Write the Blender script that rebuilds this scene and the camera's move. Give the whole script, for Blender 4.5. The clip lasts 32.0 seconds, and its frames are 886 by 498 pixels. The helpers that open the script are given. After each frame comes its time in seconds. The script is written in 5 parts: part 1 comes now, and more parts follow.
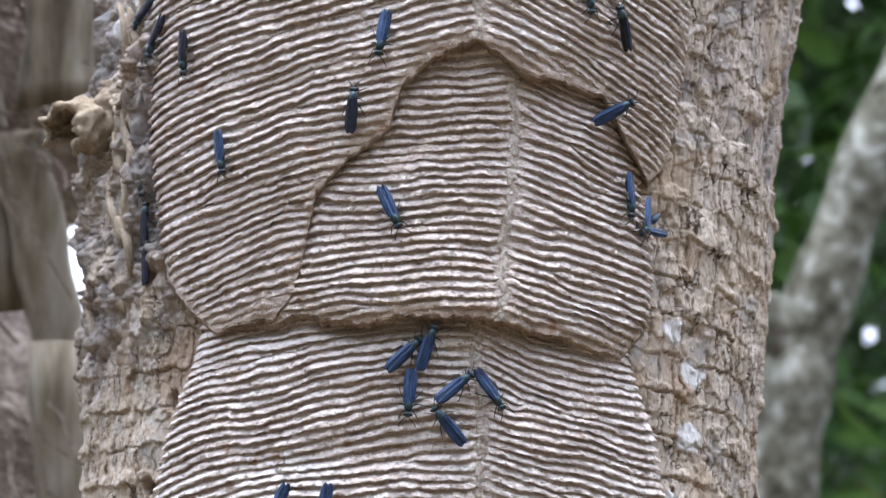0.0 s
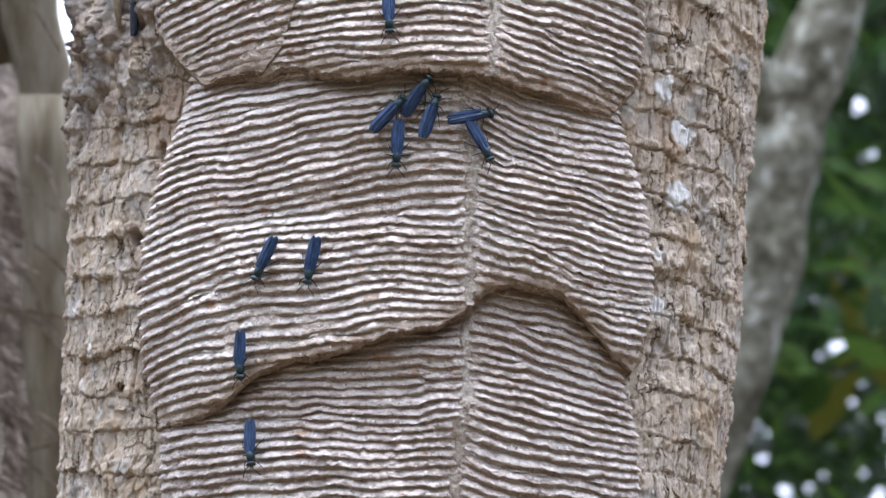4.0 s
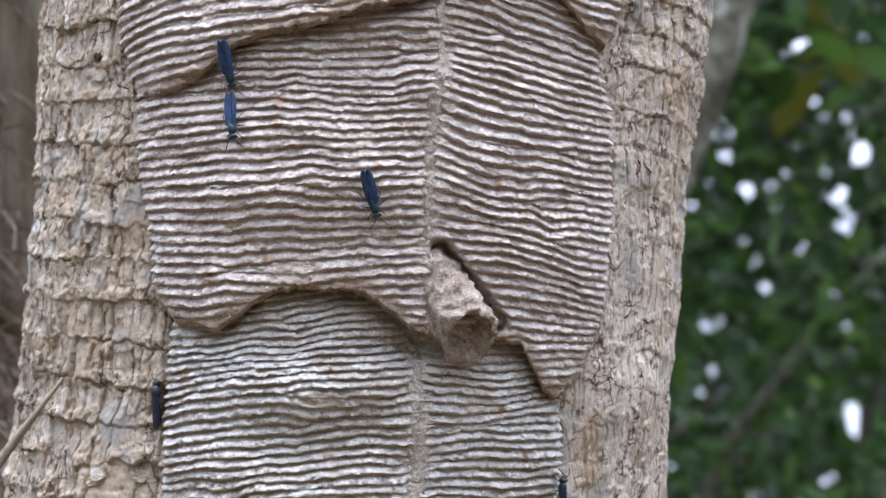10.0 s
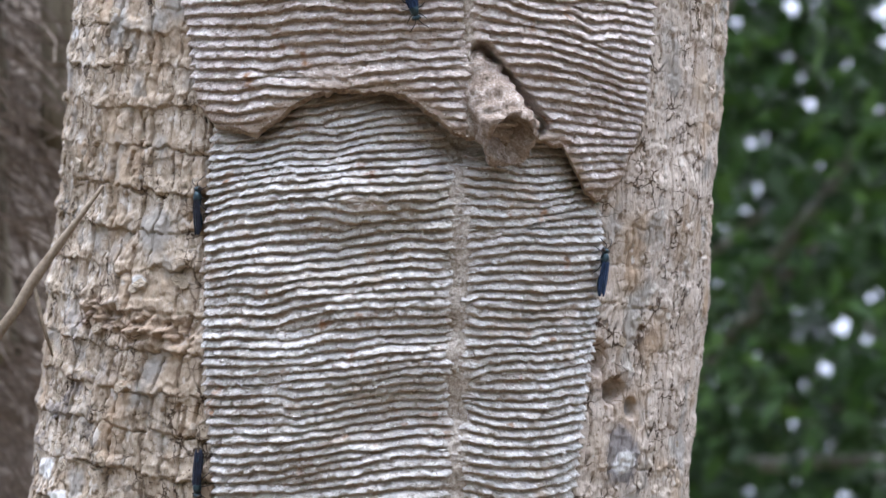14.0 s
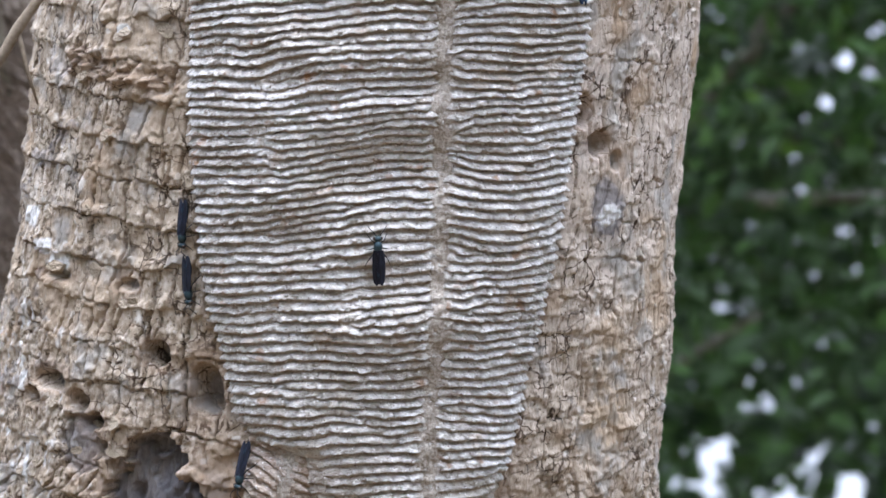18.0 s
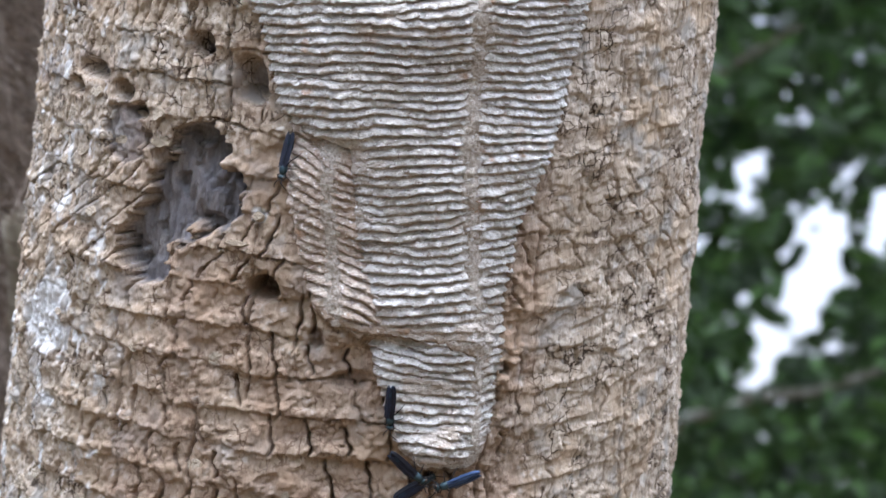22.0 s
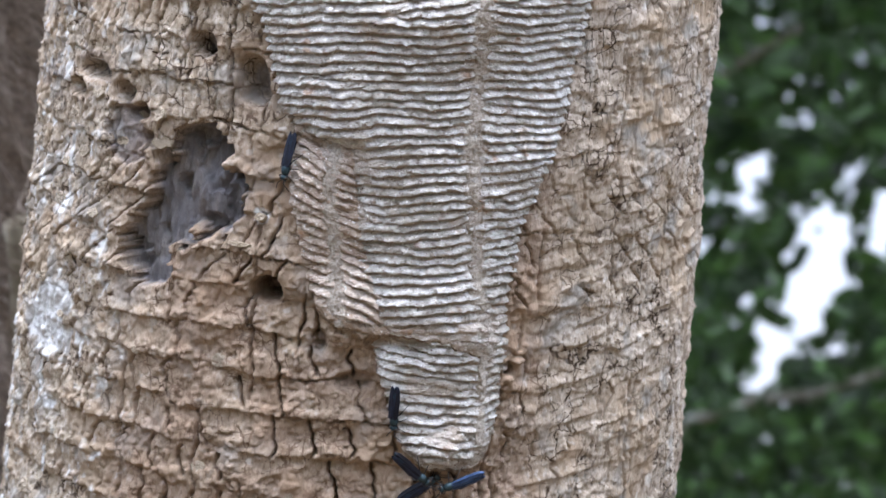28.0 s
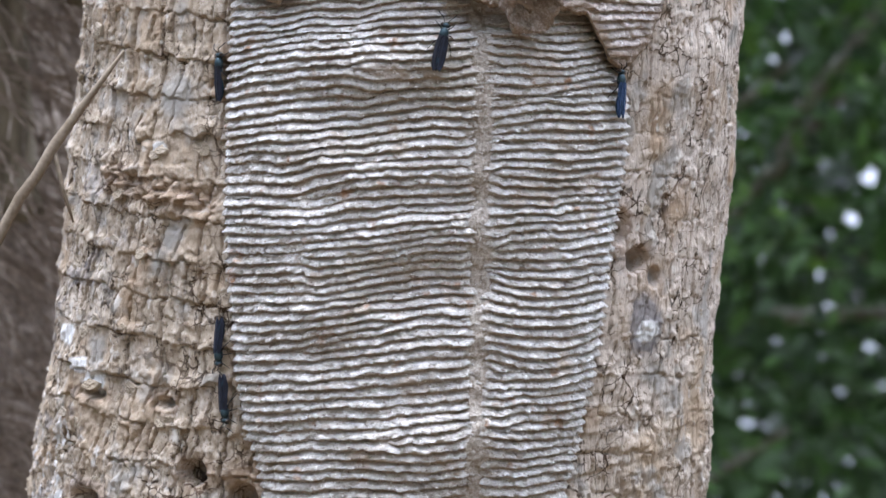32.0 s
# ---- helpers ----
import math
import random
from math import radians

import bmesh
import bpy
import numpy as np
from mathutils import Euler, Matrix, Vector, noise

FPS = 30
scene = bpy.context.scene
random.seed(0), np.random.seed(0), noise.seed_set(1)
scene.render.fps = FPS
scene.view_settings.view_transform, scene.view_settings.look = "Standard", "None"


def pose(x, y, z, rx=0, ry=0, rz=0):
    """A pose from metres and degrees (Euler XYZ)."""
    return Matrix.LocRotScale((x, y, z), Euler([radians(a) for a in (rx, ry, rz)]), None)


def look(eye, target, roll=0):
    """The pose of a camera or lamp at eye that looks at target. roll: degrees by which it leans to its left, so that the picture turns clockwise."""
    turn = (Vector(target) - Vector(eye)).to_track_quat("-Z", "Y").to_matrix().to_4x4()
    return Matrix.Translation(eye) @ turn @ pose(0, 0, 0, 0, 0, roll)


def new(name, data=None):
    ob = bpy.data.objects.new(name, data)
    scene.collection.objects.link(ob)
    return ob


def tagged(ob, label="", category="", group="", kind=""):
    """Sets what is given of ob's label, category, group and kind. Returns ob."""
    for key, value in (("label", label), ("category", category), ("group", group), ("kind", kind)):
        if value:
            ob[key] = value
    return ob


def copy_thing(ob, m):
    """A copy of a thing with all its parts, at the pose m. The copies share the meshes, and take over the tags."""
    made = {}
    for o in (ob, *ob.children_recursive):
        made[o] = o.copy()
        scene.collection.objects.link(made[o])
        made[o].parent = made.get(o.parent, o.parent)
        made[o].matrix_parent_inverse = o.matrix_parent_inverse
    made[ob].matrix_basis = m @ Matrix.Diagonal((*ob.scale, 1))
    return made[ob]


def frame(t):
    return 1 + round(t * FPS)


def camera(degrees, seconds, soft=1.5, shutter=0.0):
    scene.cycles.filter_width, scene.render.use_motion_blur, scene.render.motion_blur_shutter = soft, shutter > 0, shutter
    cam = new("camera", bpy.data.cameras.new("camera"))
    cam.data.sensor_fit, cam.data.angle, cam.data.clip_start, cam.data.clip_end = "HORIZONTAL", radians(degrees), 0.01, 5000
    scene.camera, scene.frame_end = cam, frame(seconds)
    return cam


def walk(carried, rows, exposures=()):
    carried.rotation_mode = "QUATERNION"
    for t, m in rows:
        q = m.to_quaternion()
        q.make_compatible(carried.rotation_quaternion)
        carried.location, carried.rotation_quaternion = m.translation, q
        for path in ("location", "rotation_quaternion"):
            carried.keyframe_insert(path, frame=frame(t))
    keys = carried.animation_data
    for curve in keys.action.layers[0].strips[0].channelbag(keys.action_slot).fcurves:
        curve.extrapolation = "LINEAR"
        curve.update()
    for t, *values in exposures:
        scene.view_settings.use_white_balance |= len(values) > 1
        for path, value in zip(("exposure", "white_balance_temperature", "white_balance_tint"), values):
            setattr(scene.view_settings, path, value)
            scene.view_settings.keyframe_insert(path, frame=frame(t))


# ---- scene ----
LEAN = radians(17)
# the tree's own frame: x along the picture, y away from the eye, z along the trunk; it leans towards the eye
G = Matrix.Translation((0, 0, 2.0)) @ Matrix.Rotation(LEAN, 4, "X")
DIST = 1.45040

cam = camera(16.0, 32.0, soft=1.5)
cam.data.dof.use_dof = True
cam.data.dof.focus_distance = 1.44
cam.data.dof.aperture_fstop = 17.0

# seconds, eye (x, y, z), turn to the right, tilt, roll in the tree's frame
PATH = [
    (0.0, 0.0017, 0.0010, 0.0176, 0.751, 12.489, -1.081),
    (0.5, 0.0002, -0.0027, 0.0168, 0.607, 12.230, -1.039),
    (1.0, 0.0003, -0.0036, 0.0158, 0.480, 11.750, -1.014),
    (1.5, -0.0002, -0.0040, 0.0149, 0.284, 11.034, -0.798),
    (2.0, -0.0005, -0.0061, 0.0137, 0.239, 10.405, -0.653),
    (2.5, -0.0015, -0.0106, 0.0109, 0.477, 9.744, -0.410),
    (3.0, -0.0008, -0.0053, 0.0102, 0.649, 8.888, -0.240),
    (3.5, 0.0013, 0.0049, 0.0123, 0.856, 8.348, -0.405),
    (5.5, -0.0009, 0.0114, 0.0140, 1.150, 8.131, -0.091),
    (6.0, -0.0017, 0.0051, 0.0123, 1.151, 7.642, 0.013),
    (6.5, -0.0034, -0.0059, 0.0086, 1.180, 7.071, 0.173),
    (7.0, -0.0050, -0.0089, 0.0066, 1.370, 6.459, 0.198),
    (7.5, -0.0036, -0.0064, 0.0063, 1.411, 5.706, 0.135),
    (8.0, -0.0059, -0.0069, 0.0049, 1.255, 5.064, 0.068),
    (8.5, -0.0060, -0.0046, 0.0022, 1.176, 4.478, 0.051),
    (9.0, -0.0060, -0.0041, 0.0015, 1.403, 3.958, 0.080),
    (9.5, -0.0063, -0.0026, -0.0008, 1.499, 3.386, 0.026),
    (10.0, -0.0050, -0.0044, -0.0017, 1.572, 2.827, -0.049),
    (10.5, -0.0034, -0.0031, -0.0037, 1.605, 2.475, -0.076),
    (11.0, -0.0041, -0.0034, -0.0028, 1.534, 2.265, -0.283),
    (11.5, -0.0051, -0.0022, -0.0031, 1.333, 2.169, -0.101),
    (12.0, -0.0055, -0.0017, -0.0045, 1.312, 2.014, -0.035),
    (12.5, -0.0038, -0.0006, -0.0081, 1.336, 1.638, -0.188),
    (13.0, -0.0033, 0.0021, -0.0105, 1.176, 0.919, -0.396),
    (13.5, -0.0044, 0.0030, -0.0127, 0.979, 0.211, -0.416),
    (15.5, 0.0051, -0.0004, 0.0055, 0.310, -1.991, -0.627),
    (16.0, 0.0060, 0.0042, 0.0052, 0.365, -2.612, -0.549),
    (16.5, 0.0066, 0.0080, 0.0038, 0.443, -3.302, -0.426),
    (17.0, 0.0061, 0.0064, 0.0018, 0.501, -3.978, -0.196),
    (17.5, 0.0058, 0.0058, 0.0010, 0.588, -4.763, 0.022),
    (18.0, 0.0056, 0.0057, 0.0009, 0.649, -5.343, 0.011),
    (18.5, 0.0048, 0.0034, 0.0001, 0.574, -5.853, -0.018),
    (19.0, 0.0046, 0.0007, 0.0006, 0.258, -6.367, -0.184),
    (19.5, 0.0047, -0.0012, -0.0008, 0.140, -7.003, -0.011),
    (20.0, 0.0045, -0.0032, -0.0019, 0.155, -7.719, 0.219),
    (20.5, 0.0022, -0.0085, -0.0030, 0.135, -8.526, 0.412),
    (21.0, 0.0020, -0.0068, -0.0043, 0.038, -9.308, 0.540),
    (21.5, 0.0029, -0.0038, -0.0059, 0.074, -9.951, 0.656),
    (22.0, 0.0019, -0.0019, -0.0069, 0.032, -10.572, 0.712),
    (22.5, 0.0032, 0.0002, -0.0080, -0.063, -11.217, 0.699),
    (23.0, 0.0024, -0.0008, -0.0077, 0.094, -11.726, 0.764),
    (23.5, 0.0021, -0.0024, -0.0070, 0.239, -11.744, 0.763),
    (24.0, 0.0022, -0.0030, -0.0071, 0.266, -11.643, 0.744),
    (24.5, 0.0036, -0.0019, -0.0094, 0.220, -11.837, 0.837),
    (25.0, 0.0036, 0.0000, -0.0107, 0.051, -12.164, 0.870),
    (25.5, 0.0030, 0.0024, -0.0117, -0.055, -12.503, 0.764),
    (27.5, 0.0016, 0.0005, -0.0110, 0.033, -11.315, 0.570),
    (28.0, 0.0015, 0.0033, -0.0099, -0.012, -10.496, 0.430),
    (28.5, 0.0007, 0.0082, -0.0072, -0.062, -9.440, 0.208),
    (29.0, -0.0013, 0.0109, -0.0048, -0.228, -8.200, 0.032),
    (29.5, -0.0028, 0.0088, -0.0033, -0.300, -6.982, -0.075),
    (30.0, -0.0043, 0.0049, -0.0024, -0.192, -6.067, -0.073),
    (30.5, -0.0031, 0.0062, -0.0015, 0.049, -5.251, -0.088),
    (31.0, -0.0007, 0.0102, -0.0013, 0.322, -4.726, -0.090),
    (31.5, -0.0003, 0.0122, 0.0000, 0.433, -4.045, -0.231),
    (32.0, -0.0013, 0.0131, 0.0002, 0.245, -3.210, -0.236),
]


def eye_pose(x, y, z, yaw, tilt, roll):
    way = Vector((math.sin(radians(yaw)) * math.cos(radians(tilt)), math.cos(radians(yaw)) * math.cos(radians(tilt)), math.sin(radians(tilt))))
    e = Vector((x, y - DIST, z))
    return G @ look(e, e + way, roll)


walk(cam, [(r[0], eye_pose(*r[1:])) for r in PATH], [(0.0, 1.64), (2.0, 1.61), (6.0, 1.55), (9.0, 1.59), (32.0, 1.59)])

# ---- light ----
world = bpy.data.worlds.new("sky")
scene.world = world
world.use_nodes = True
wn = world.node_tree
sky = wn.nodes.new("ShaderNodeTexSky")
sky.sky_type = "NISHITA"
sky.sun_disc = False
sky.sun_elevation = radians(69)
sky.sun_rotation = radians(172)
sky.air_density, sky.dust_density, sky.ozone_density = 1.0, 3.0, 1.0
# a bright overcast deck, a little stronger overhead, over the clear sky's own light
wco = wn.nodes.new("ShaderNodeTexCoord")
wsep = wn.nodes.new("ShaderNodeSeparateXYZ")
wramp = wn.nodes.new("ShaderNodeMapRange")
wramp.inputs["From Min"].default_value, wramp.inputs["From Max"].default_value = 0.08, 1.0
wramp.interpolation_type = "SMOOTHSTEP"
wramp.inputs["To Min"].default_value, wramp.inputs["To Max"].default_value = 2.8, 14.6
wcol = wn.nodes.new("ShaderNodeVectorMath")
wcol.operation = "SCALE"
wcol.inputs[0].default_value = (0.86, 0.94, 1.17)
wadd = wn.nodes.new("ShaderNodeVectorMath")
wadd.operation = "MULTIPLY_ADD"
wadd.inputs[1].default_value = (0.2, 0.2, 0.2)
wn.links.new(wco.outputs["Generated"], wsep.inputs[0])
wn.links.new(wsep.outputs["Z"], wramp.inputs[0])
wn.links.new(wramp.outputs[0], wcol.inputs["Scale"])
wn.links.new(sky.outputs[0], wadd.inputs[0])
wn.links.new(wcol.outputs[0], wadd.inputs[2])
wn.links.new(wadd.outputs[0], wn.nodes["Background"].inputs[0])
wn.nodes["Background"].inputs[1].default_value = 0.13

sun_data = bpy.data.lights.new("sun", "SUN")
sun_data.energy, sun_data.angle, sun_data.color = 1.3, radians(25), (1.0, 0.98, 0.97)
sun = new("sun", sun_data)
sun.matrix_world = look((0.2, -1.5, 4.4), (0, 0, 0))


# ---- materials ----
def surf(name, cols, scale=40, fine=300, rough=0.85, bump=0.3, dist=0.001, stretch=(1, 1, 1), island=0.0, metallic=0.0, sheen=0.0):
    """A node material: a colour ramp over two scales of noise, fine relief, and a shade of its own for each piece."""
    m = bpy.data.materials.new(name)
    m.use_nodes = True
    t = m.node_tree
    b = t.nodes["Principled BSDF"]
    co = t.nodes.new("ShaderNodeTexCoord")
    mp = t.nodes.new("ShaderNodeMapping")
    mp.inputs["Scale"].default_value = stretch
    t.links.new(co.outputs["Object"], mp.inputs[0])
    n1, n2 = t.nodes.new("ShaderNodeTexNoise"), t.nodes.new("ShaderNodeTexNoise")
    for n, s, d in ((n1, scale, 5), (n2, fine, 4)):
        n.inputs["Scale"].default_value, n.inputs["Detail"].default_value, n.inputs["Roughness"].default_value = s, d, 0.62
        t.links.new(mp.outputs[0], n.inputs["Vector"])
    mix = t.nodes.new("ShaderNodeMath")
    mix.operation = "MULTIPLY_ADD"
    mix.inputs[1].default_value = 0.55
    t.links.new(n2.outputs[0], mix.inputs[0])
    half = t.nodes.new("ShaderNodeMath")
    half.operation = "MULTIPLY"
    half.inputs[1].default_value = 0.45
    t.links.new(n1.outputs[0], half.inputs[0])
    t.links.new(half.outputs[0], mix.inputs[2])
    last = mix.outputs[0]
    if island:
        oi = t.nodes.new("ShaderNodeObjectInfo")
        k = t.nodes.new("ShaderNodeMath")
        k.operation = "MULTIPLY_ADD"
        k.inputs[1].default_value = island
        t.links.new(oi.outputs["Random"], k.inputs[0])
        t.links.new(last, k.inputs[2])
        last = k.outputs[0]
    ramp = t.nodes.new("ShaderNodeValToRGB")
    e = ramp.color_ramp.elements
    while len(e) < len(cols):
        e.new(0.5)
    for i, (p, c) in enumerate(cols):
        e[i].position, e[i].color = p, (*c, 1)
    t.links.new(last, ramp.inputs[0])
    t.links.new(ramp.outputs[0], b.inputs["Base Color"])
    b.inputs["Roughness"].default_value, b.inputs["Metallic"].default_value = rough, metallic
    b.inputs["Specular IOR Level"].default_value = 0.06 if rough > 0.8 else 0.25
    b.inputs["Sheen Weight"].default_value = sheen
    if bump:
        bp = t.nodes.new("ShaderNodeBump")
        bp.inputs["Strength"].default_value, bp.inputs["Distance"].default_value = bump, dist
        t.links.new(mix.outputs[0], bp.inputs["Height"])
        t.links.new(bp.outputs[0], b.inputs["Normal"])
    return m


def over(m, attr, colour, amount=1.0):
    """Lays a colour over the base where a mesh attribute says so (bare wood, lichen, rot, groove shade)."""
    t = m.node_tree
    b = t.nodes["Principled BSDF"]
    src = b.inputs["Base Color"].links[0].from_socket
    a = t.nodes.new("ShaderNodeAttribute")
    a.attribute_name = attr
    k = t.nodes.new("ShaderNodeMath")
    k.operation = "MULTIPLY"
    k.use_clamp = True
    k.inputs[1].default_value = amount
    t.links.new(a.outputs["Fac"], k.inputs[0])
    mx = t.nodes.new("ShaderNodeMix")
    mx.data_type = "RGBA"
    t.links.new(k.outputs[0], mx.inputs[0])
    t.links.new(src, mx.inputs[6])
    r = t.nodes.new("ShaderNodeMix")
    r.data_type = "RGBA"
    r.blend_type = "MULTIPLY"
    r.inputs[0].default_value = 0.6
    r.inputs[6].default_value = (*[min(1, c * 1.9) for c in colour], 1)
    ns = [n for n in t.nodes if n.bl_idname == "ShaderNodeTexNoise"][1]
    t.links.new(ns.outputs[0], r.inputs[7])
    t.links.new(r.outputs[2], mx.inputs[7])
    t.links.new(mx.outputs[2], b.inputs["Base Color"])
    return m


def flecks(m, scale, low, high, colour):
    """Sparse specks of another colour."""
    t = m.node_tree
    b = t.nodes["Principled BSDF"]
    src = b.inputs["Base Color"].links[0].from_socket
    co = t.nodes.new("ShaderNodeTexCoord")
    n = t.nodes.new("ShaderNodeTexNoise")
    n.inputs["Scale"].default_value, n.inputs["Detail"].default_value = scale, 3
    t.links.new(co.outputs["Object"], n.inputs["Vector"])
    k = t.nodes.new("ShaderNodeMapRange")
    k.inputs["From Min"].default_value, k.inputs["From Max"].default_value = low, high
    t.links.new(n.outputs[0], k.inputs[0])
    mx = t.nodes.new("ShaderNodeMix")
    mx.data_type = "RGBA"
    mx.inputs[7].default_value = (*colour, 1)
    t.links.new(k.outputs[0], mx.inputs[0])
    t.links.new(src, mx.inputs[6])
    t.links.new(mx.outputs[2], b.inputs["Base Color"])


def fine_cracks(m, scale, stretch, width, colour, low=0.42):
    """Hair cracks too thin for the mesh: dark lines between cells, fibre and shade painted in."""
    t = m.node_tree
    b = t.nodes["Principled BSDF"]
    src = b.inputs["Base Color"].links[0].from_socket
    co = t.nodes.new("ShaderNodeTexCoord")
    wob = t.nodes.new("ShaderNodeTexNoise")
    wob.inputs["Scale"].default_value, wob.inputs["Detail"].default_value = 180, 3
    t.links.new(co.outputs["Object"], wob.inputs["Vector"])
    off = t.nodes.new("ShaderNodeVectorMath")
    off.operation = "MULTIPLY_ADD"
    off.inputs[1].default_value = (0.006, 0.006, 0.006)
    t.links.new(wob.outputs["Color"], off.inputs[0])
    t.links.new(co.outputs["Object"], off.inputs[2])
    mp = t.nodes.new("ShaderNodeMapping")
    mp.inputs["Scale"].default_value = stretch
    t.links.new(off.outputs[0], mp.inputs[0])
    v = t.nodes.new("ShaderNodeTexVoronoi")
    v.feature = "DISTANCE_TO_EDGE"
    v.inputs["Scale"].default_value = scale
    t.links.new(mp.outputs[0], v.inputs["Vector"])
    k = t.nodes.new("ShaderNodeMapRange")
    k.inputs["From Min"].default_value, k.inputs["From Max"].default_value = width * 0.35, width
    k.inputs["To Min"].default_value, k.inputs["To Max"].default_value = 1.0, 0.0
    t.links.new(v.outputs["Distance"], k.inputs[0])
    gate = t.nodes.new("ShaderNodeTexNoise")
    gate.inputs["Scale"].default_value, gate.inputs["Detail"].default_value = 70, 2
    t.links.new(co.outputs["Object"], gate.inputs["Vector"])
    gr = t.nodes.new("ShaderNodeMapRange")
    gr.inputs["From Min"].default_value, gr.inputs["From Max"].default_value = low, low + 0.12
    t.links.new(gate.outputs[0], gr.inputs[0])
    a = t.nodes.new("ShaderNodeMath")
    a.operation = "MULTIPLY"
    t.links.new(k.outputs[0], a.inputs[0])
    t.links.new(gr.outputs[0], a.inputs[1])
    mx = t.nodes.new("ShaderNodeMix")
    mx.data_type = "RGBA"
    mx.inputs[7].default_value = (*colour, 1)
    t.links.new(a.outputs[0], mx.inputs[0])
    t.links.new(src, mx.inputs[6])
    t.links.new(mx.outputs[2], b.inputs["Base Color"])


BARK = surf("bark", [(0.35, (0.20, 0.155, 0.115)), (0.44, (0.363, 0.297, 0.229)), (0.54, (0.482, 0.408, 0.331)), (0.64, (0.66, 0.60, 0.53))], 45, 480, 0.92, 1.0, 0.0013, (1, 1, 0.55))
over(BARK, "pale", (0.445, 0.390, 0.345), 0.8)
fine_cracks(BARK, 1.0, (95, 95, 30), 0.045, (0.055, 0.04, 0.03), 0.45)
fine_cracks(BARK, 1.0, (34, 34, 85), 0.030, (0.085, 0.060, 0.045), 0.44)
flecks(BARK, 500, 0.60, 0.70, (0.12, 0.09, 0.065))
flecks(BARK, 210, 0.60, 0.70, (0.22, 0.165, 0.12))
flecks(BARK, 22, 0.50, 0.72, (0.44, 0.345, 0.255))
flecks(BARK, 34, 0.56, 0.74, (0.42, 0.315, 0.225))
flecks(BARK, 41, 0.56, 0.68, (0.36, 0.335, 0.305))
flecks(BARK, 130, 0.62, 0.72, (0.62, 0.58, 0.53))
over(BARK, "grey", (0.15, 0.145, 0.155), 0.95)
over(BARK, "red", (0.235, 0.160, 0.115), 0.62)
over(BARK, "lichen", (0.70, 0.72, 0.67), 0.95)
FLAKE = surf("bark_flake", [(0.30, (0.13, 0.10, 0.075)), (0.5, (0.33, 0.27, 0.20)), (0.72, (0.54, 0.47, 0.39))], 120, 700, 0.92, 0.6, 0.001, (1, 1, 0.6), 0.12)
PAPER_TAN = surf("paper_tan", [(0.38, (0.400, 0.325, 0.280)), (0.45, (0.575, 0.495, 0.450)), (0.54, (0.700, 0.622, 0.578)), (0.65, (0.800, 0.760, 0.735))], 50, 560, 0.95, 1.0, 0.003, (0.6, 1, 1), 0.04)
PAPER_MID = surf("paper_mid", [(0.38, (0.360, 0.292, 0.258)), (0.44, (0.510, 0.437, 0.402)), (0.53, (0.630, 0.562, 0.530)), (0.65, (0.750, 0.705, 0.683))], 50, 560, 0.95, 1.0, 0.003, (0.6, 1, 1), 0.04)
PAPER_PALE = surf("paper_pale", [(0.38, (0.415, 0.345, 0.302)), (0.44, (0.590, 0.512, 0.470)), (0.53, (0.720, 0.650, 0.612)), (0.65, (0.820, 0.790, 0.768))], 50, 560, 0.95, 1.0, 0.003, (0.6, 1, 1), 0.04)
PAPER_GREY = surf("paper_grey", [(0.38, (0.340, 0.300, 0.262)), (0.44, (0.490, 0.458, 0.425)), (0.53, (0.615, 0.597, 0.575)), (0.65, (0.760, 0.755, 0.750))], 50, 560, 0.95, 1.0, 0.003, (0.6, 1, 1), 0.04)
PAPER_PULP = surf("paper_pulp", [(0.38, (0.24, 0.175, 0.13)), (0.45, (0.42, 0.33, 0.27)), (0.54, (0.56, 0.47, 0.40)), (0.65, (0.74, 0.67, 0.61))], 50, 560, 0.95, 1.0, 0.003, (0.6, 1, 1), 0.04)
# brown groove shade painted into the pulp colour, with browner rims and tan plaster
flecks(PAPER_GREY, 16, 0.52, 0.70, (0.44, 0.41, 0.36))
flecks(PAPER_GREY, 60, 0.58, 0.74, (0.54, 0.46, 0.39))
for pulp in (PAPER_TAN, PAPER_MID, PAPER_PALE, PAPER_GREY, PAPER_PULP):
    over(pulp, "groove_shade_tan", (0.335, 0.258, 0.198), 0.72)
    flecks(pulp, 600, 0.62, 0.70, (0.88, 0.87, 0.86))
    flecks(pulp, 700, 0.37, 0.30, (0.26, 0.21, 0.18))
    flecks(pulp, 90, 0.64, 0.76, (0.38, 0.22, 0.13))
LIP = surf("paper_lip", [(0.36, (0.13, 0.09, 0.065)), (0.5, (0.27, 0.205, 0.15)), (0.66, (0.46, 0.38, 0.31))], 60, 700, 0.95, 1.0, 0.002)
SEAM = surf("paper_seam", [(0.38, (0.30, 0.25, 0.205)), (0.5, (0.46, 0.41, 0.36)), (0.63, (0.68, 0.635, 0.58))], 120, 700, 0.95, 1.0, 0.002)
WASP = surf("wasp_shell", [(0.3, (0.008, 0.012, 0.02)), (0.6, (0.02, 0.045, 0.07))], 300, 1500, 0.42, 0.2, 0.0002, island=0.1, metallic=0.3)
WASP_BLUE = surf("wasp_blue", [(0.3, (0.02, 0.035, 0.045)), (0.7, (0.06, 0.10, 0.12))], 300, 1500, 0.4, 0.2, 0.0002, metallic=0.5)
WING = surf("wasp_wing", [(0.36, (0.006, 0.009, 0.018)), (0.50, (0.016, 0.032, 0.075)), (0.64, (0.065, 0.115, 0.24))], 300, 1400, 0.38, 0.4, 0.0003, (2, 0.2, 1), 0.08, 0.3)
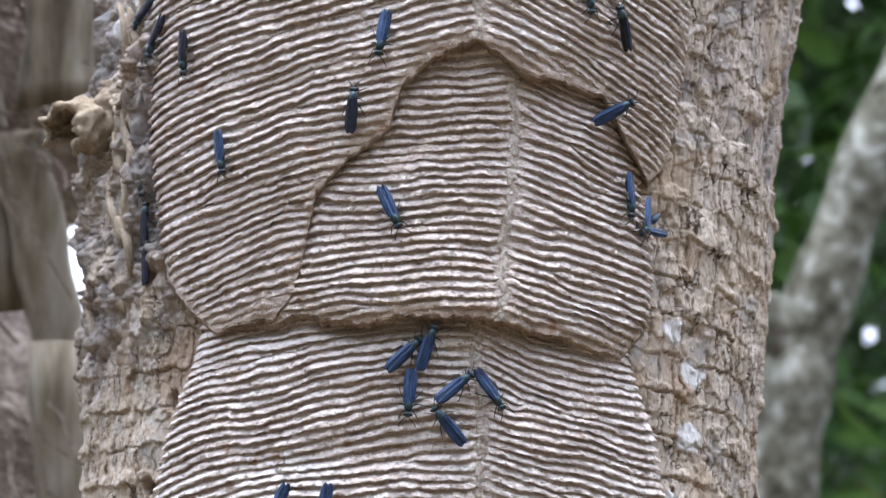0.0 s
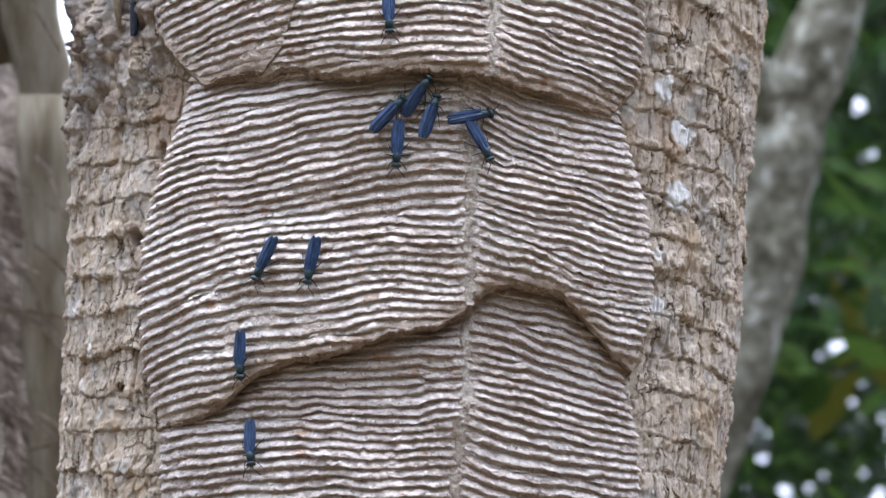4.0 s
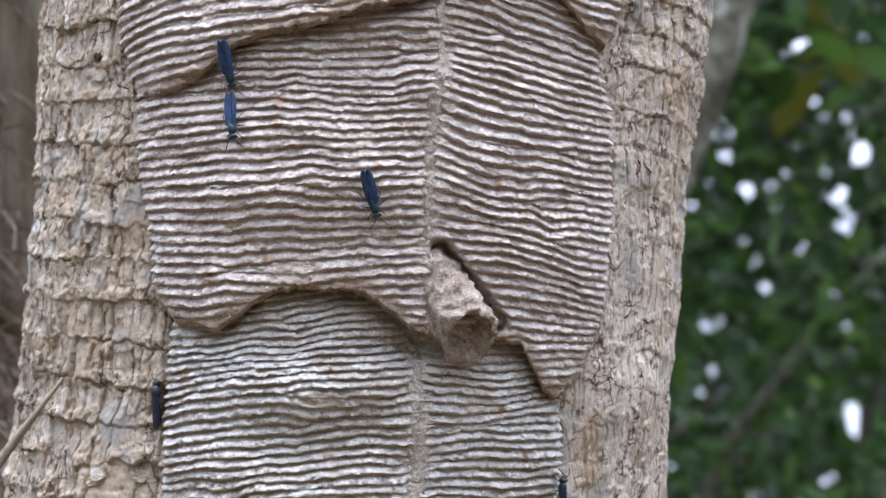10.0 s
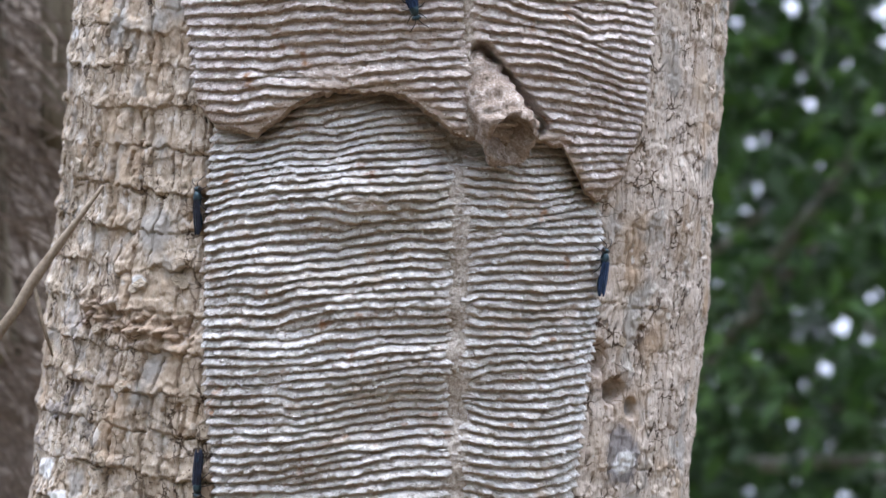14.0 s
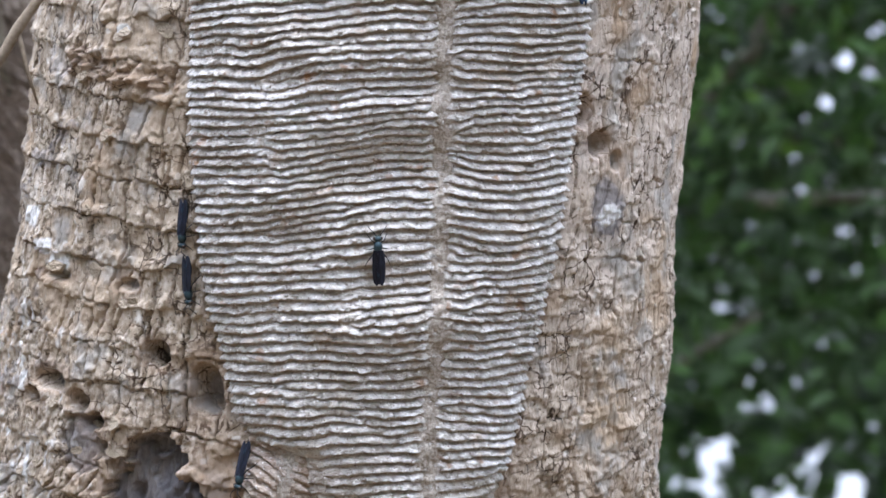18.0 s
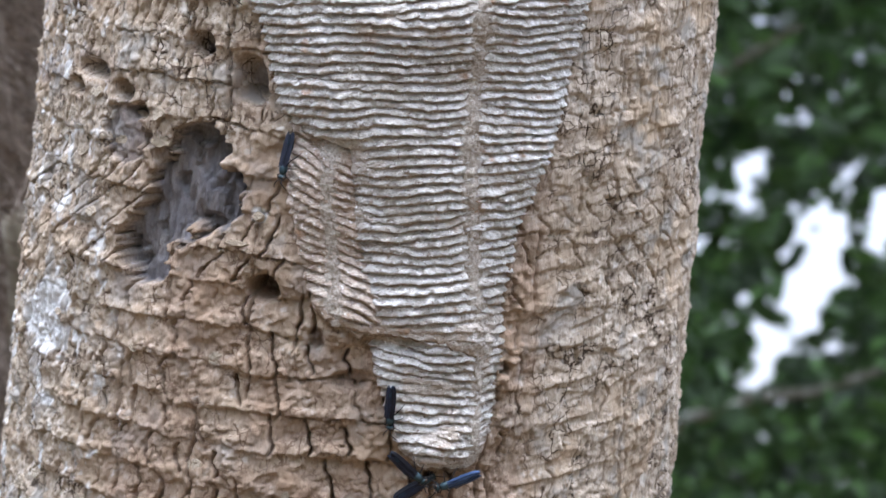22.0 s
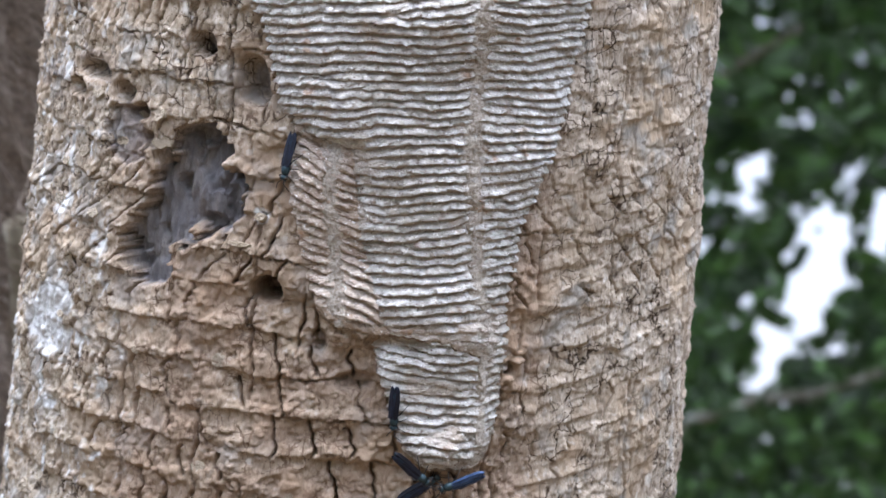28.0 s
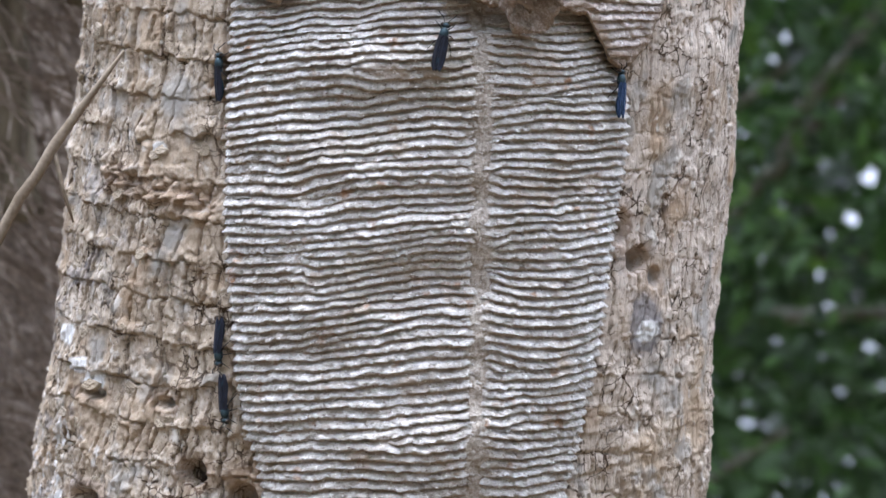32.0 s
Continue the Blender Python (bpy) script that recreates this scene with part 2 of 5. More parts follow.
WING_DARK = surf("wasp_wing_dark", [(0.3, (0.006, 0.006, 0.008)), (0.5, (0.012, 0.013, 0.02)), (0.7, (0.022, 0.03, 0.06))], 150, 900, 0.5, 0.3, 0.0003, (2, 0.3, 1), 0.12, 0.2)
LEG = surf("wasp_leg", [(0.3, (0.012, 0.012, 0.015)), (0.7, (0.03, 0.03, 0.035))], 300, 900, 0.5, 0)
EYE = surf("wasp_eye", [(0.3, (0.03, 0.02, 0.015)), (0.7, (0.06, 0.04, 0.03))], 300, 900, 0.3, 0)
STALK = surf("leaf_stalk", [(0.36, (0.068, 0.056, 0.038)), (0.5, (0.188, 0.161, 0.116)), (0.64, (0.300, 0.277, 0.232))], 12, 90, 0.8, 0.5, 0.003, (1, 1, 0.15))
FIBRE = surf("palm_fibre", [(0.34, (0.07, 0.055, 0.045)), (0.5, (0.22, 0.18, 0.15)), (0.66, (0.42, 0.37, 0.325))], 25, 120, 0.9, 0.7, 0.004)
LIMB = surf("limb_bark", [(0.38, (0.05, 0.05, 0.035)), (0.46, (0.12, 0.115, 0.09)), (0.54, (0.20, 0.20, 0.165)), (0.62, (0.48, 0.50, 0.46))], 14, 45, 0.9, 0.5, 0.004)
TWIG = surf("dry_twig", [(0.3, (0.165, 0.128, 0.090)), (0.7, (0.345, 0.292, 0.232))], 60, 400, 0.85, 0.4, 0.0006)
SOIL = surf("leaf_litter", [(0.3, (0.035, 0.028, 0.018)), (0.5, (0.09, 0.065, 0.04)), (0.7, (0.16, 0.115, 0.07))], 3, 40, 0.95, 0.7, 0.02)


def leaf_material(name, c1, c2, c3):
    m = surf(name, [(0.25, c1), (0.5, c2), (0.8, c3)], 6, 40, 0.45, 0.1, 0.002)
    t = m.node_tree
    b = t.nodes["Principled BSDF"]
    g = t.nodes.new("ShaderNodeNewGeometry")
    ramp = [n for n in t.nodes if n.bl_idname == "ShaderNodeValToRGB"][0]
    add = t.nodes.new("ShaderNodeMath")
    add.operation = "MULTIPLY_ADD"
    add.inputs[1].default_value = 0.5
    t.links.new(g.outputs["Random Per Island"], add.inputs[0])
    old = ramp.inputs[0].links[0].from_socket
    h = t.nodes.new("ShaderNodeMath")
    h.operation = "MULTIPLY"
    h.inputs[1].default_value = 0.5
    t.links.new(old, h.inputs[0])
    t.links.new(h.outputs[0], add.inputs[2])
    t.links.new(add.outputs[0], ramp.inputs[0])
    tr = t.nodes.new("ShaderNodeBsdfTranslucent")
    ms = t.nodes.new("ShaderNodeMixShader")
    ms.inputs[0].default_value = 0.3
    t.links.new(ramp.outputs[0], tr.inputs[0])
    t.links.new(b.outputs[0], ms.inputs[1])
    t.links.new(tr.outputs[0], ms.inputs[2])
    t.links.new(ms.outputs[0], t.nodes["Material Output"].inputs[0])
    return m


LEAF = leaf_material("leaf", (0.014, 0.036, 0.010), (0.04, 0.10, 0.02), (0.12, 0.23, 0.045))
LEAF_DARK = leaf_material("leaf_dark", (0.016, 0.034, 0.014), (0.044, 0.088, 0.028), (0.09, 0.19, 0.05))
LEAF_YELLOW = leaf_material("leaf_yellow", (0.10, 0.12, 0.02), (0.17, 0.18, 0.03), (0.24, 0.22, 0.05))


# ---- small tools ----
def hash2(a, b, seed=0):
    v = np.sin(a * 127.1 + b * 311.7 + seed * 74.7) * 43758.5453
    return v - np.floor(v)


def vnoise(x, y, seed=0):
    """Smooth value noise, 0 to 1."""
    xi, yi = np.floor(x), np.floor(y)
    fx, fy = x - xi, y - yi
    fx, fy = fx * fx * (3 - 2 * fx), fy * fy * (3 - 2 * fy)
    a, b = hash2(xi, yi, seed), hash2(xi + 1, yi, seed)
    c, d = hash2(xi, yi + 1, seed), hash2(xi + 1, yi + 1, seed)
    return (a * (1 - fx) + b * fx) * (1 - fy) + (c * (1 - fx) + d * fx) * fy


def fbm(x, y, seed=0, octaves=4):
    s, a, n = 0.0, 0.5, 0.0
    for k in range(octaves):
        s = s + a * (vnoise(x, y, seed + k * 3.3) - 0.5)
        n += a
        a *= 0.55
        x, y = x * 2.03 + 5.1, y * 2.03 + 1.7
    return s / n * 2


def curve(points):
    """A line through a few (x, z) points: z over x."""
    p = sorted(points)
    xs, zs = [q[0] for q in p], [q[1] for q in p]
    return lambda x: np.interp(x, xs, zs)


def side(points):
    """A side line: x over z."""
    p = sorted((z, x) for x, z in points)
    zs, xs = [q[0] for q in p], [q[1] for q in p]
    return lambda z: np.interp(z, zs, xs)


def step(a, b, x):
    t = np.clip((x - a) / (b - a), 0, 1)
    return t * t * (3 - 2 * t)


def grid_mesh(name, pts, keep=None, material=None, smooth=True):
    """A mesh from a rows x columns x 3 array."""
    r, c = pts.shape[:2]
    i = np.arange(r * c).reshape(r, c)
    q = np.stack([i[:-1, :-1], i[:-1, 1:], i[1:, 1:], i[1:, :-1]], -1).reshape(-1, 4)
    if keep is not None:
        q = q[keep.reshape(-1)]
        used = np.unique(q)
        back = np.zeros(r * c, int)
        back[used] = np.arange(len(used))
        v, q = pts.reshape(-1, 3)[used], back[q]
    else:
        v = pts.reshape(-1, 3)
    me = bpy.data.meshes.new(name)
    me.vertices.add(len(v))
    me.vertices.foreach_set("co", np.ascontiguousarray(v, dtype=np.float32).ravel())
    me.loops.add(len(q) * 4)
    me.loops.foreach_set("vertex_index", np.ascontiguousarray(q, dtype=np.int32).ravel())
    me.polygons.add(len(q))
    me.polygons.foreach_set("loop_start", np.arange(0, len(q) * 4, 4, dtype=np.int32))
    me.update(calc_edges=True)
    me.polygons.foreach_set("use_smooth", np.full(len(q), smooth))
    me.validate()
    if material:
        me.materials.append(material)
    return me


def bm_mesh(name, bm, material, smooth=True):
    me = bpy.data.meshes.new(name)
    bm.to_mesh(me)
    bm.free()
    for p in me.polygons:
        p.use_smooth = smooth
    me.materials.append(material)
    return me


def child(name, me, parent, label="", m=None):
    ob = new(name, me)
    ob.parent = parent
    if m is not None:
        ob.matrix_basis = m
    if label:
        ob["label"] = label
    return ob


def part(name, bm, material, parent, label=""):
    return child(name, bm_mesh(name, bm, material), parent, label)


def tube(bm, pts, radii, sides=8, wob=0.0):
    """A closed tapered tube along points."""
    rings = []
    pts = [Vector(p) for p in pts]
    for i, p in enumerate(pts):
        d = (pts[min(i + 1, len(pts) - 1)] - pts[max(i - 1, 0)]).normalized()
        a = d.orthogonal().normalized() if i == 0 else (a - d * a.dot(d)).normalized()
        b = d.cross(a)
        rings.append([bm.verts.new(p + (a * math.cos(k * 2 * math.pi / sides) + b * math.sin(k * 2 * math.pi / sides)) * radii[i] * (1 + wob * (random.random() - 0.5))) for k in range(sides)])
    for r1, r2 in zip(rings, rings[1:]):
        for k in range(sides):
            bm.faces.new((r1[k], r1[(k + 1) % sides], r2[(k + 1) % sides], r2[k]))
    bm.faces.new(rings[0][::-1])
    bm.faces.new(rings[-1])


def ball(bm, centre, size, u=12, v=8, turn=None):
    m = Matrix.Translation(centre) @ (turn or Matrix()) @ Matrix.Diagonal((*size, 1))
    return bmesh.ops.create_uvsphere(bm, u_segments=u, v_segments=v, radius=1, matrix=m)["verts"]


# ---- ground ----
def build_ground():
    n = 61
    a = np.linspace(-1, 1, n)
    a = np.sign(a) * np.abs(a) ** 3 * 300
    x, y = np.meshgrid(a, a)
    z = 0.05 * fbm(x / 3, y / 3, 4) * np.clip(np.hypot(x, y) / 4, 0, 1)
    ob = new("ground", grid_mesh("ground", np.stack([x, y, z], -1), None, SOIL))
    tagged(ob, "dark brown forest floor covered with leaf litter", "ground", "", "structure")


# ---- the trunk ----
RAD = curve([(-3, 0.195), (-0.5, 0.177), (-0.36, 0.1748), (-0.27, 0.1730), (-0.2, 0.1700), (-0.1, 0.1664), (0, 0.1655), (0.1, 0.1666), (0.2, 0.1708), (0.3, 0.1745), (0.42, 0.1800), (0.5, 0.1835), (1.5, 0.187)])


def axis_x(z):
    bow = np.interp(z, [-0.5, -0.36, -0.28, -0.22, -0.05, 0.0, 0.06, 0.1, 0.15, 0.22, 0.32, 0.41, 0.5], [-0.002, -0.0005, 0.001, 0.0024, 0.003, 0.0012, -0.0015, -0.004, -0.0056, -0.007, -0.006, -0.005, 0.002])
    return -0.0115 + 0.095 * z + 0.004 * np.sin(z * 9) + bow


def trunk_y(x, z):
    r = RAD(z)
    d = np.clip((x - axis_x(z)) / r, -0.995, 0.995)
    return r - r * np.sqrt(1 - d * d)


# holes and hollows in the bark: x, z, half width, half height, depth
# the second one, at x 0.0299, stands in for the tail end of a wasp
HOLES = [(-0.0815, -0.2989, 0.0085, 0.0075, 0.024), (0.0299, -0.3370, 0.0036, 0.004, 0.012), (-0.1500, -0.2112, 0.006, 0.006, 0.014), (-0.1411, -0.2194, 0.0045, 0.005, 0.013), (-0.1383, -0.2325, 0.004, 0.005, 0.012),
         (-0.1676, -0.2032, 0.009, 0.0060, 0.011), (-0.1773, -0.2131, 0.006, 0.005, 0.008), (-0.1114, -0.1853, 0.0068, 0.0065, 0.014), (-0.0876, -0.2013, 0.009, 0.014, 0.015), (-0.1221, 0.2372, 0.0036, 0.0045, 0.014),
         (0.0973, -0.0887, 0.0060, 0.0065, 0.012), (0.0887, -0.0720, 0.0045, 0.009, 0.008), (0.1116, -0.0597, 0.0018, 0.002, 0.006), (0.1060, -0.0980, 0.0035, 0.006, 0.004),
         (-0.131, 0.165, 0.0022, 0.003, 0.007), (-0.121, 0.211, 0.002, 0.0025, 0.006), (-0.0950, 0.0, 0.0022, 0.009, 0.010), (-0.110, 0.277, 0.003, 0.006, 0.009)]
HOLES += [(-0.1464, -0.2212, 0.0055, 0.0050, 0.011), (-0.1150, -0.2290, 0.0090, 0.0050, 0.006), (-0.0965, -0.2469, 0.0055, 0.0065, 0.008), (-0.1117, -0.2712, 0.0075, 0.0065, 0.007), (-0.1330, -0.2390, 0.0045, 0.0060, 0.009),
         (-0.056, -0.322, 0.004, 0.007, 0.006), (-0.040, -0.341, 0.011, 0.006, 0.006), (-0.1640, -0.1530, 0.007, 0.003, 0.008), (-0.126, -0.154, 0.006, 0.004, 0.006)]
# the large hollow of bare grey wood
PIT = [(-0.1140, -0.2555, 0.0225, 0.0200), (-0.1290, -0.2680, 0.0130, 0.0150), (-0.1405, -0.2830, 0.0130, 0.0190), (-0.1130, -0.2345, 0.0140, 0.0125)]


def relief(x, z, s):
    """How far the bark stands out, and the marks on it."""
    wz = z + 0.0045 * fbm(s / 0.035, z / 0.02, 11) + 0.0013 * fbm(s / 0.006, z / 0.006, 12, 3) + 0.075 * s
    ws = s + 0.0030 * fbm(s / 0.02, z / 0.02, 13) + 0.0008 * fbm(s / 0.004, z / 0.004, 14, 2)
    smooth = step(0.05, 0.10, s) * (0.45 - 0.25 * step(0.14, 0.20, z) + step(0.13, 0.05, z) * step(-0.16, -0.09, z) * 0.45 + step(0.410, 0.425, z + 0.3 * (s - 0.128)) * 0.5)
    smooth = np.clip(smooth + 0.22 * fbm(s / 0.03, z / 0.03, 15) * step(0.02, 0.06, s), 0, 1)
    rough = 1 - smooth
    low = step(-0.24, -0.31, z)
    flank = step(0.10, -0.02, s)
    # rings: flat bands split by thin upright cracks, each ending below in a scalloped ledge
    h = 0.0190
    wz = wz + 0.0032 * np.abs(fbm(s / 0.011, z / 0.04, 16, 2))
    r = np.floor(wz / h)
    fz = wz / h - r
    w = 0.0070 + 0.006 * hash2(r, 0 * r, 3) + 0.006 * low
    cpos = ws / w + hash2(r, 0 * r, 5) * 7 + 0.25 * fbm(z / 0.01, r * 3.3, 6, 2)
    c = np.floor(cpos)
    fs = cpos - c
    dv = np.minimum(fs, 1 - fs) * w
    edge = np.where(fs < 0.5, c, c + 1)
    there = step(0.22, 0.45, hash2(r, edge, 7)) * step(1.0, 0.86, np.abs(2 * fz - 1) + 0.5 * hash2(r, edge, 8) - 0.2)
    crack = there * (1 - step(0.0001, 0.0007 + 0.0006 * low * hash2(r, edge, 10), dv)) * (0.0060 + 0.003 * low)
    lines = np.minimum(fz, 1 - fz) * h + 0.0016 * np.abs(fbm(s / 0.05, r * 1.7, 20, 2)) * low
    crack_h = (1 - step(0.0001, 0.0007, lines)) * 0.0040 * step(-0.10, 0.25, fbm(s / 0.02, r * 3.1, 17, 2))
    # a narrow corky line here and there just above the ledge
    cork = step(0.32, 0.27, fz) * step(0.0, 0.06, fz) * step(0.0, 0.25, fbm(s / 0.03, r * 2.3, 18, 2))
    # long upright splits that run through several rings
    col = ws / 0.022 + 0.14 * fbm(z / 0.03, s * 0, 19, 3)
    fl = col - np.floor(col)
    dl = np.minimum(fl, 1 - fl) * 0.022
    long = (1 - step(0.0001, 0.0009, dl)) * 0.010 * step(-0.05, 0.2, fbm(np.floor(col + 0.5) * 9.7, z / 0.06, 21, 2))
    lump = cork * flank * (0.0009 + 0.0010 * fbm(s / 0.0035, z / 0.003, 22, 3))
    tilt = 0.0013 * (hash2(r, c, 9) - 0.5) * step(0, 0.12, np.minimum(fs, 1 - fs)) + (0.0013 + 0.0002 * low) * (1 - 0.2 * step(-0.06, -0.12, s)) * (1 - fz) ** 2 * step(0.0, 0.05, fz) * (0.5 + hash2(r, c, 24))
    t1, t2, t3 = fbm(s / 0.020, z / 0.016, 25, 4), fbm(s / 0.013, z / 0.008, 27, 3), fbm(s / 0.010, z / 0.009, 28, 5)
    near = step(0.0, 0.04, s) * step(0.11, 0.07, s) * step(-0.12, -0.16, z)
    peel = 0.0015 * step(0.12, 0.14, t1) + 0.0010 * step(0.22, 0.24, t2) + near * (0.0022 * step(0.0, 0.03, t3) + 0.0018 * fbm(s / 0.003, z / 0.012, 58, 3)) + low * (0.0011 * step(-0.12, -0.10, t1) + 0.0008 * step(0.10, 0.12, fbm(s / 0.006, z / 0.004, 67, 4)))
    west = step(-0.04, -0.09, s)
    peel = peel * (1 - 0.5 * west)
    crack_h = crack_h * (1 - 0.45 * west)
    left = step(-0.10, -0.19, s)
    d = 0.0035 * fbm(s / 0.06, z / 0.05, 29) + 0.0005 * fbm(s / 0.008, z / 0.006, 31) + (0.0004 + 0.0005 * step(-0.04, -0.08, s) * step(-0.14, -0.18, z)) * fbm(s / 0.0018, z / 0.0030, 33, 3) * (0.4 + rough)
    # wavy low ledges on the pale flank
    east = step(0.080, 0.088, s + 0.004 * fbm(z / 0.012, s * 0, 57)) * step(-0.13, -0.19, z)
    ez = (z + 0.0035 * fbm(s / 0.016, z / 0.014, 62, 3) - 0.10 * s) / 0.0095
    ef = ez - np.floor(ez)
    d = d + east * 0.0014 * (1 - ef) ** 1.5 * step(0.0, 0.10, ef) * np.clip(0.55 + 1.3 * fbm(s / 0.02, np.floor(ez) * 2.7, 63, 3), 0, 1.2)
    d = d + east * 0.0009 * step(0.08, 0.10, fbm(s / 0.012, z / 0.008, 64, 4))
    rough = rough * (1 - 0.65 * east)
    # the bark of the middle stands a little proud of it
    d = d + 0.0016 * low * (1 - east) * step(0.0, 0.06, s)
    d = d + rough * (lump + tilt + peel - crack - crack_h - long) - smooth * (long * 0.5 + crack * 0.3 + crack_h * 0.2 - 0.4 * peel)
    d = d + left * (0.0016 * fbm(s / 0.010, z / 0.02, 35) + 0.0012 * np.abs(fbm(s / 0.005, z / 0.014, 36, 3)))
    # ragged, torn bark high on one flank
    torn = step(-0.09, -0.15, s) * step(0.27, 0.34, z)
    d = d + torn * (0.013 * fbm(s / 0.018, z / 0.030, 37, 5) + 0.007 * fbm(s / 0.005, z / 0.018, 39, 4) + 0.004 * step(0.05, 0.09, fbm(s / 0.008, z / 0.016, 40, 4)))
    # a row of broken bark across the flank
    broken = np.exp(-((z + 0.054 + 0.15 * (s + 0.13)) / 0.0075) ** 2) * step(-0.185, -0.165, s) * step(-0.082, -0.095, s)
    d = d + broken * (0.009 * fbm(s / 0.007, z / 0.0045, 108, 4) + 0.003 * step(0.0, 0.03, fbm(s / 0.009, z / 0.006, 109, 3)) - 0.001)
    # ledge where the bare wood above ends
    d = d - 0.0035 * step(0.08, 0.12, s) * step(0.418, 0.422, z + 0.3 * (s - 0.128) + 0.006 * fbm(s / 0.01, z * 0, 41, 3))
    grey, red = np.zeros_like(d), np.zeros_like(d)
    jag = 0.28 * fbm(s / 0.008, z / 0.008, 43, 4)
    hollow = np.zeros_like(d)
    ragged = jag + 0.30 * fbm(s / 0.0045, z / 0.0035, 44, 3)
    for hx, hz, a, b in PIT:
        q = np.hypot((x - hx) / a, (z - hz) / b) + ragged
        hollow = np.maximum(hollow, step(1.05, 0.93, q))
    # a shallow scar of weathered wood beside it
    scar = step(1.0, 0.8, np.hypot((x + 0.1497) / 0.0115, (z + 0.2324) / 0.0165) + 1.2 * ragged)
    d = d - 0.0035 * scar * (1 - hollow)
    d = d * (1 - 0.9 * hollow) - hollow * (0.0098 + 0.003 * fbm(s / 0.01, z / 0.014, 45) + 0.0042 * fbm(s / 0.0020, z / 0.016, 47, 3) + 0.004 * step(0.15, 0.2, fbm(s / 0.01, z / 0.012, 48, 3)))
    grey = np.maximum(grey, hollow * (0.95 + 0.4 * fbm(s / 0.006, z / 0.02, 49)))
    grey = np.maximum(grey, scar * 0.75)
    grey = np.maximum(grey, torn * np.clip(0.45 + 0.8 * fbm(s / 0.012, z / 0.03, 50), 0, 0.85))
    grey = np.maximum(grey, 0.55 * step(0.15, 0.35, fbm(s / 0.016, z / 0.009, 52)) * step(-0.02, -0.08, z) * step(-0.30, -0.2, z) * left)
    bare = step(0.08, 0.12, s) * step(0.415, 0.422, z + 0.3 * (s - 0.128))
    d = d + bare * (0.0012 * fbm(s / 0.004, z / 0.025, 68, 4) + 0.0016 * step(0.1, 0.13, fbm(s / 0.010, z / 0.016, 69, 4)))
    grey = np.maximum(grey, bare * np.clip(1.5 * fbm(s / 0.010, z / 0.022, 70, 4) - 0.1, 0, 0.6))
    for hx, hz, a, b, dep in HOLES:
        q = np.hypot((x - hx) / a, (z - hz) / b) + 0.7 * jag
        k = step(1.05, 0.55, q)
        d = d - k * dep
        grey = np.maximum(grey, 0.75 * step(0.8, 0.3, q))
        red = np.maximum(red, 0.5 * step(2.0, 1.1, q) * (1 - k))
    red = np.maximum(red, np.clip(1.6 * fbm(s / 0.03, z / 0.02, 51) - 0.35, 0, 1) * step(-0.17, -0.22, z) * step(0.05, -0.03, x))
    red = np.maximum(red, np.clip(0.78 + 0.8 * fbm(s / 0.025, z / 0.02, 56), 0, 1.0) * step(-0.19, -0.27, z) * step(-0.15, -0.10, s) * step(0.10, 0.085, s + 0.004 * fbm(z / 0.01, s * 0, 57)))
    red = np.maximum(red, step(1.0, 0.4, np.hypot((x + 0.104) / 0.014, (z - 0.295) / 0.03)) * 0.6)
    red = np.maximum(red, step(1.0, 0.3, np.hypot((x - 0.132) / 0.012, (z - 0.285) / 0.018)) * 0.7)
    red = np.maximum(red, near * step(-0.17, -0.22, z) * np.clip(0.75 + 0.7 * fbm(s / 0.012, z / 0.02, 66), 0, 1))
    red = np.maximum(red, 0.7 * broken)
    red = red * (1 - hollow)
    grey = np.maximum(grey, 0.85 * step(1.1, 0.6, np.hypot((x - 0.1005) / 0.0095, (z + 0.119) / 0.0180) + jag))
    lichen = np.clip(2.4 * fbm(s / 0.012, z / 0.016, 53, 5) + 2.2 * fbm(s / 0.0035, z / 0.006, 54, 3) - 0.85, 0, 1) * (0.35 * left + step(-0.14, -0.17, x) * step(-0.1, -0.25, z) * 1.1)
    for lx, lz, a in ((0.1310, 0.3066, 0.0065), (0.1417, 0.2882, 0.0065), (0.1383, 0.2563, 0.007), (-0.1794, -0.1264, 0.005), (-0.1700, -0.1400, 0.0045), (-0.1640, -0.1480, 0.006), (-0.1948, -0.3353, 0.014), (-0.1929, -0.3713, 0.004), (-0.1650, 0.088, 0.003),
                      (0.1270, 0.2020, 0.005), (0.1270, 0.2262, 0.003), (-0.0842, -0.2640, 0.004), (-0.1272, -0.0359, 0.004), (0.1015, -0.1230, 0.0055), (-0.1300, 0.4817, 0.010), (-0.188, -0.318, 0.009)):
        lichen = np.maximum(lichen, step(1.0, 0.75, np.hypot((x - lx) / a, (z - lz) / a / 1.1) + 1.6 * jag))
    pale = np.clip(smooth * 0.9 + 0.5 * step(0.0, 0.1, s) * (1 - 0.6 * low) * (0.5 + fbm(s / 0.02, z / 0.03, 55)) - grey, 0, 1)
    pale = pale * (1 - 0.55 * step(-0.14, -0.24, z))
    return d, pale, grey, red, lichen


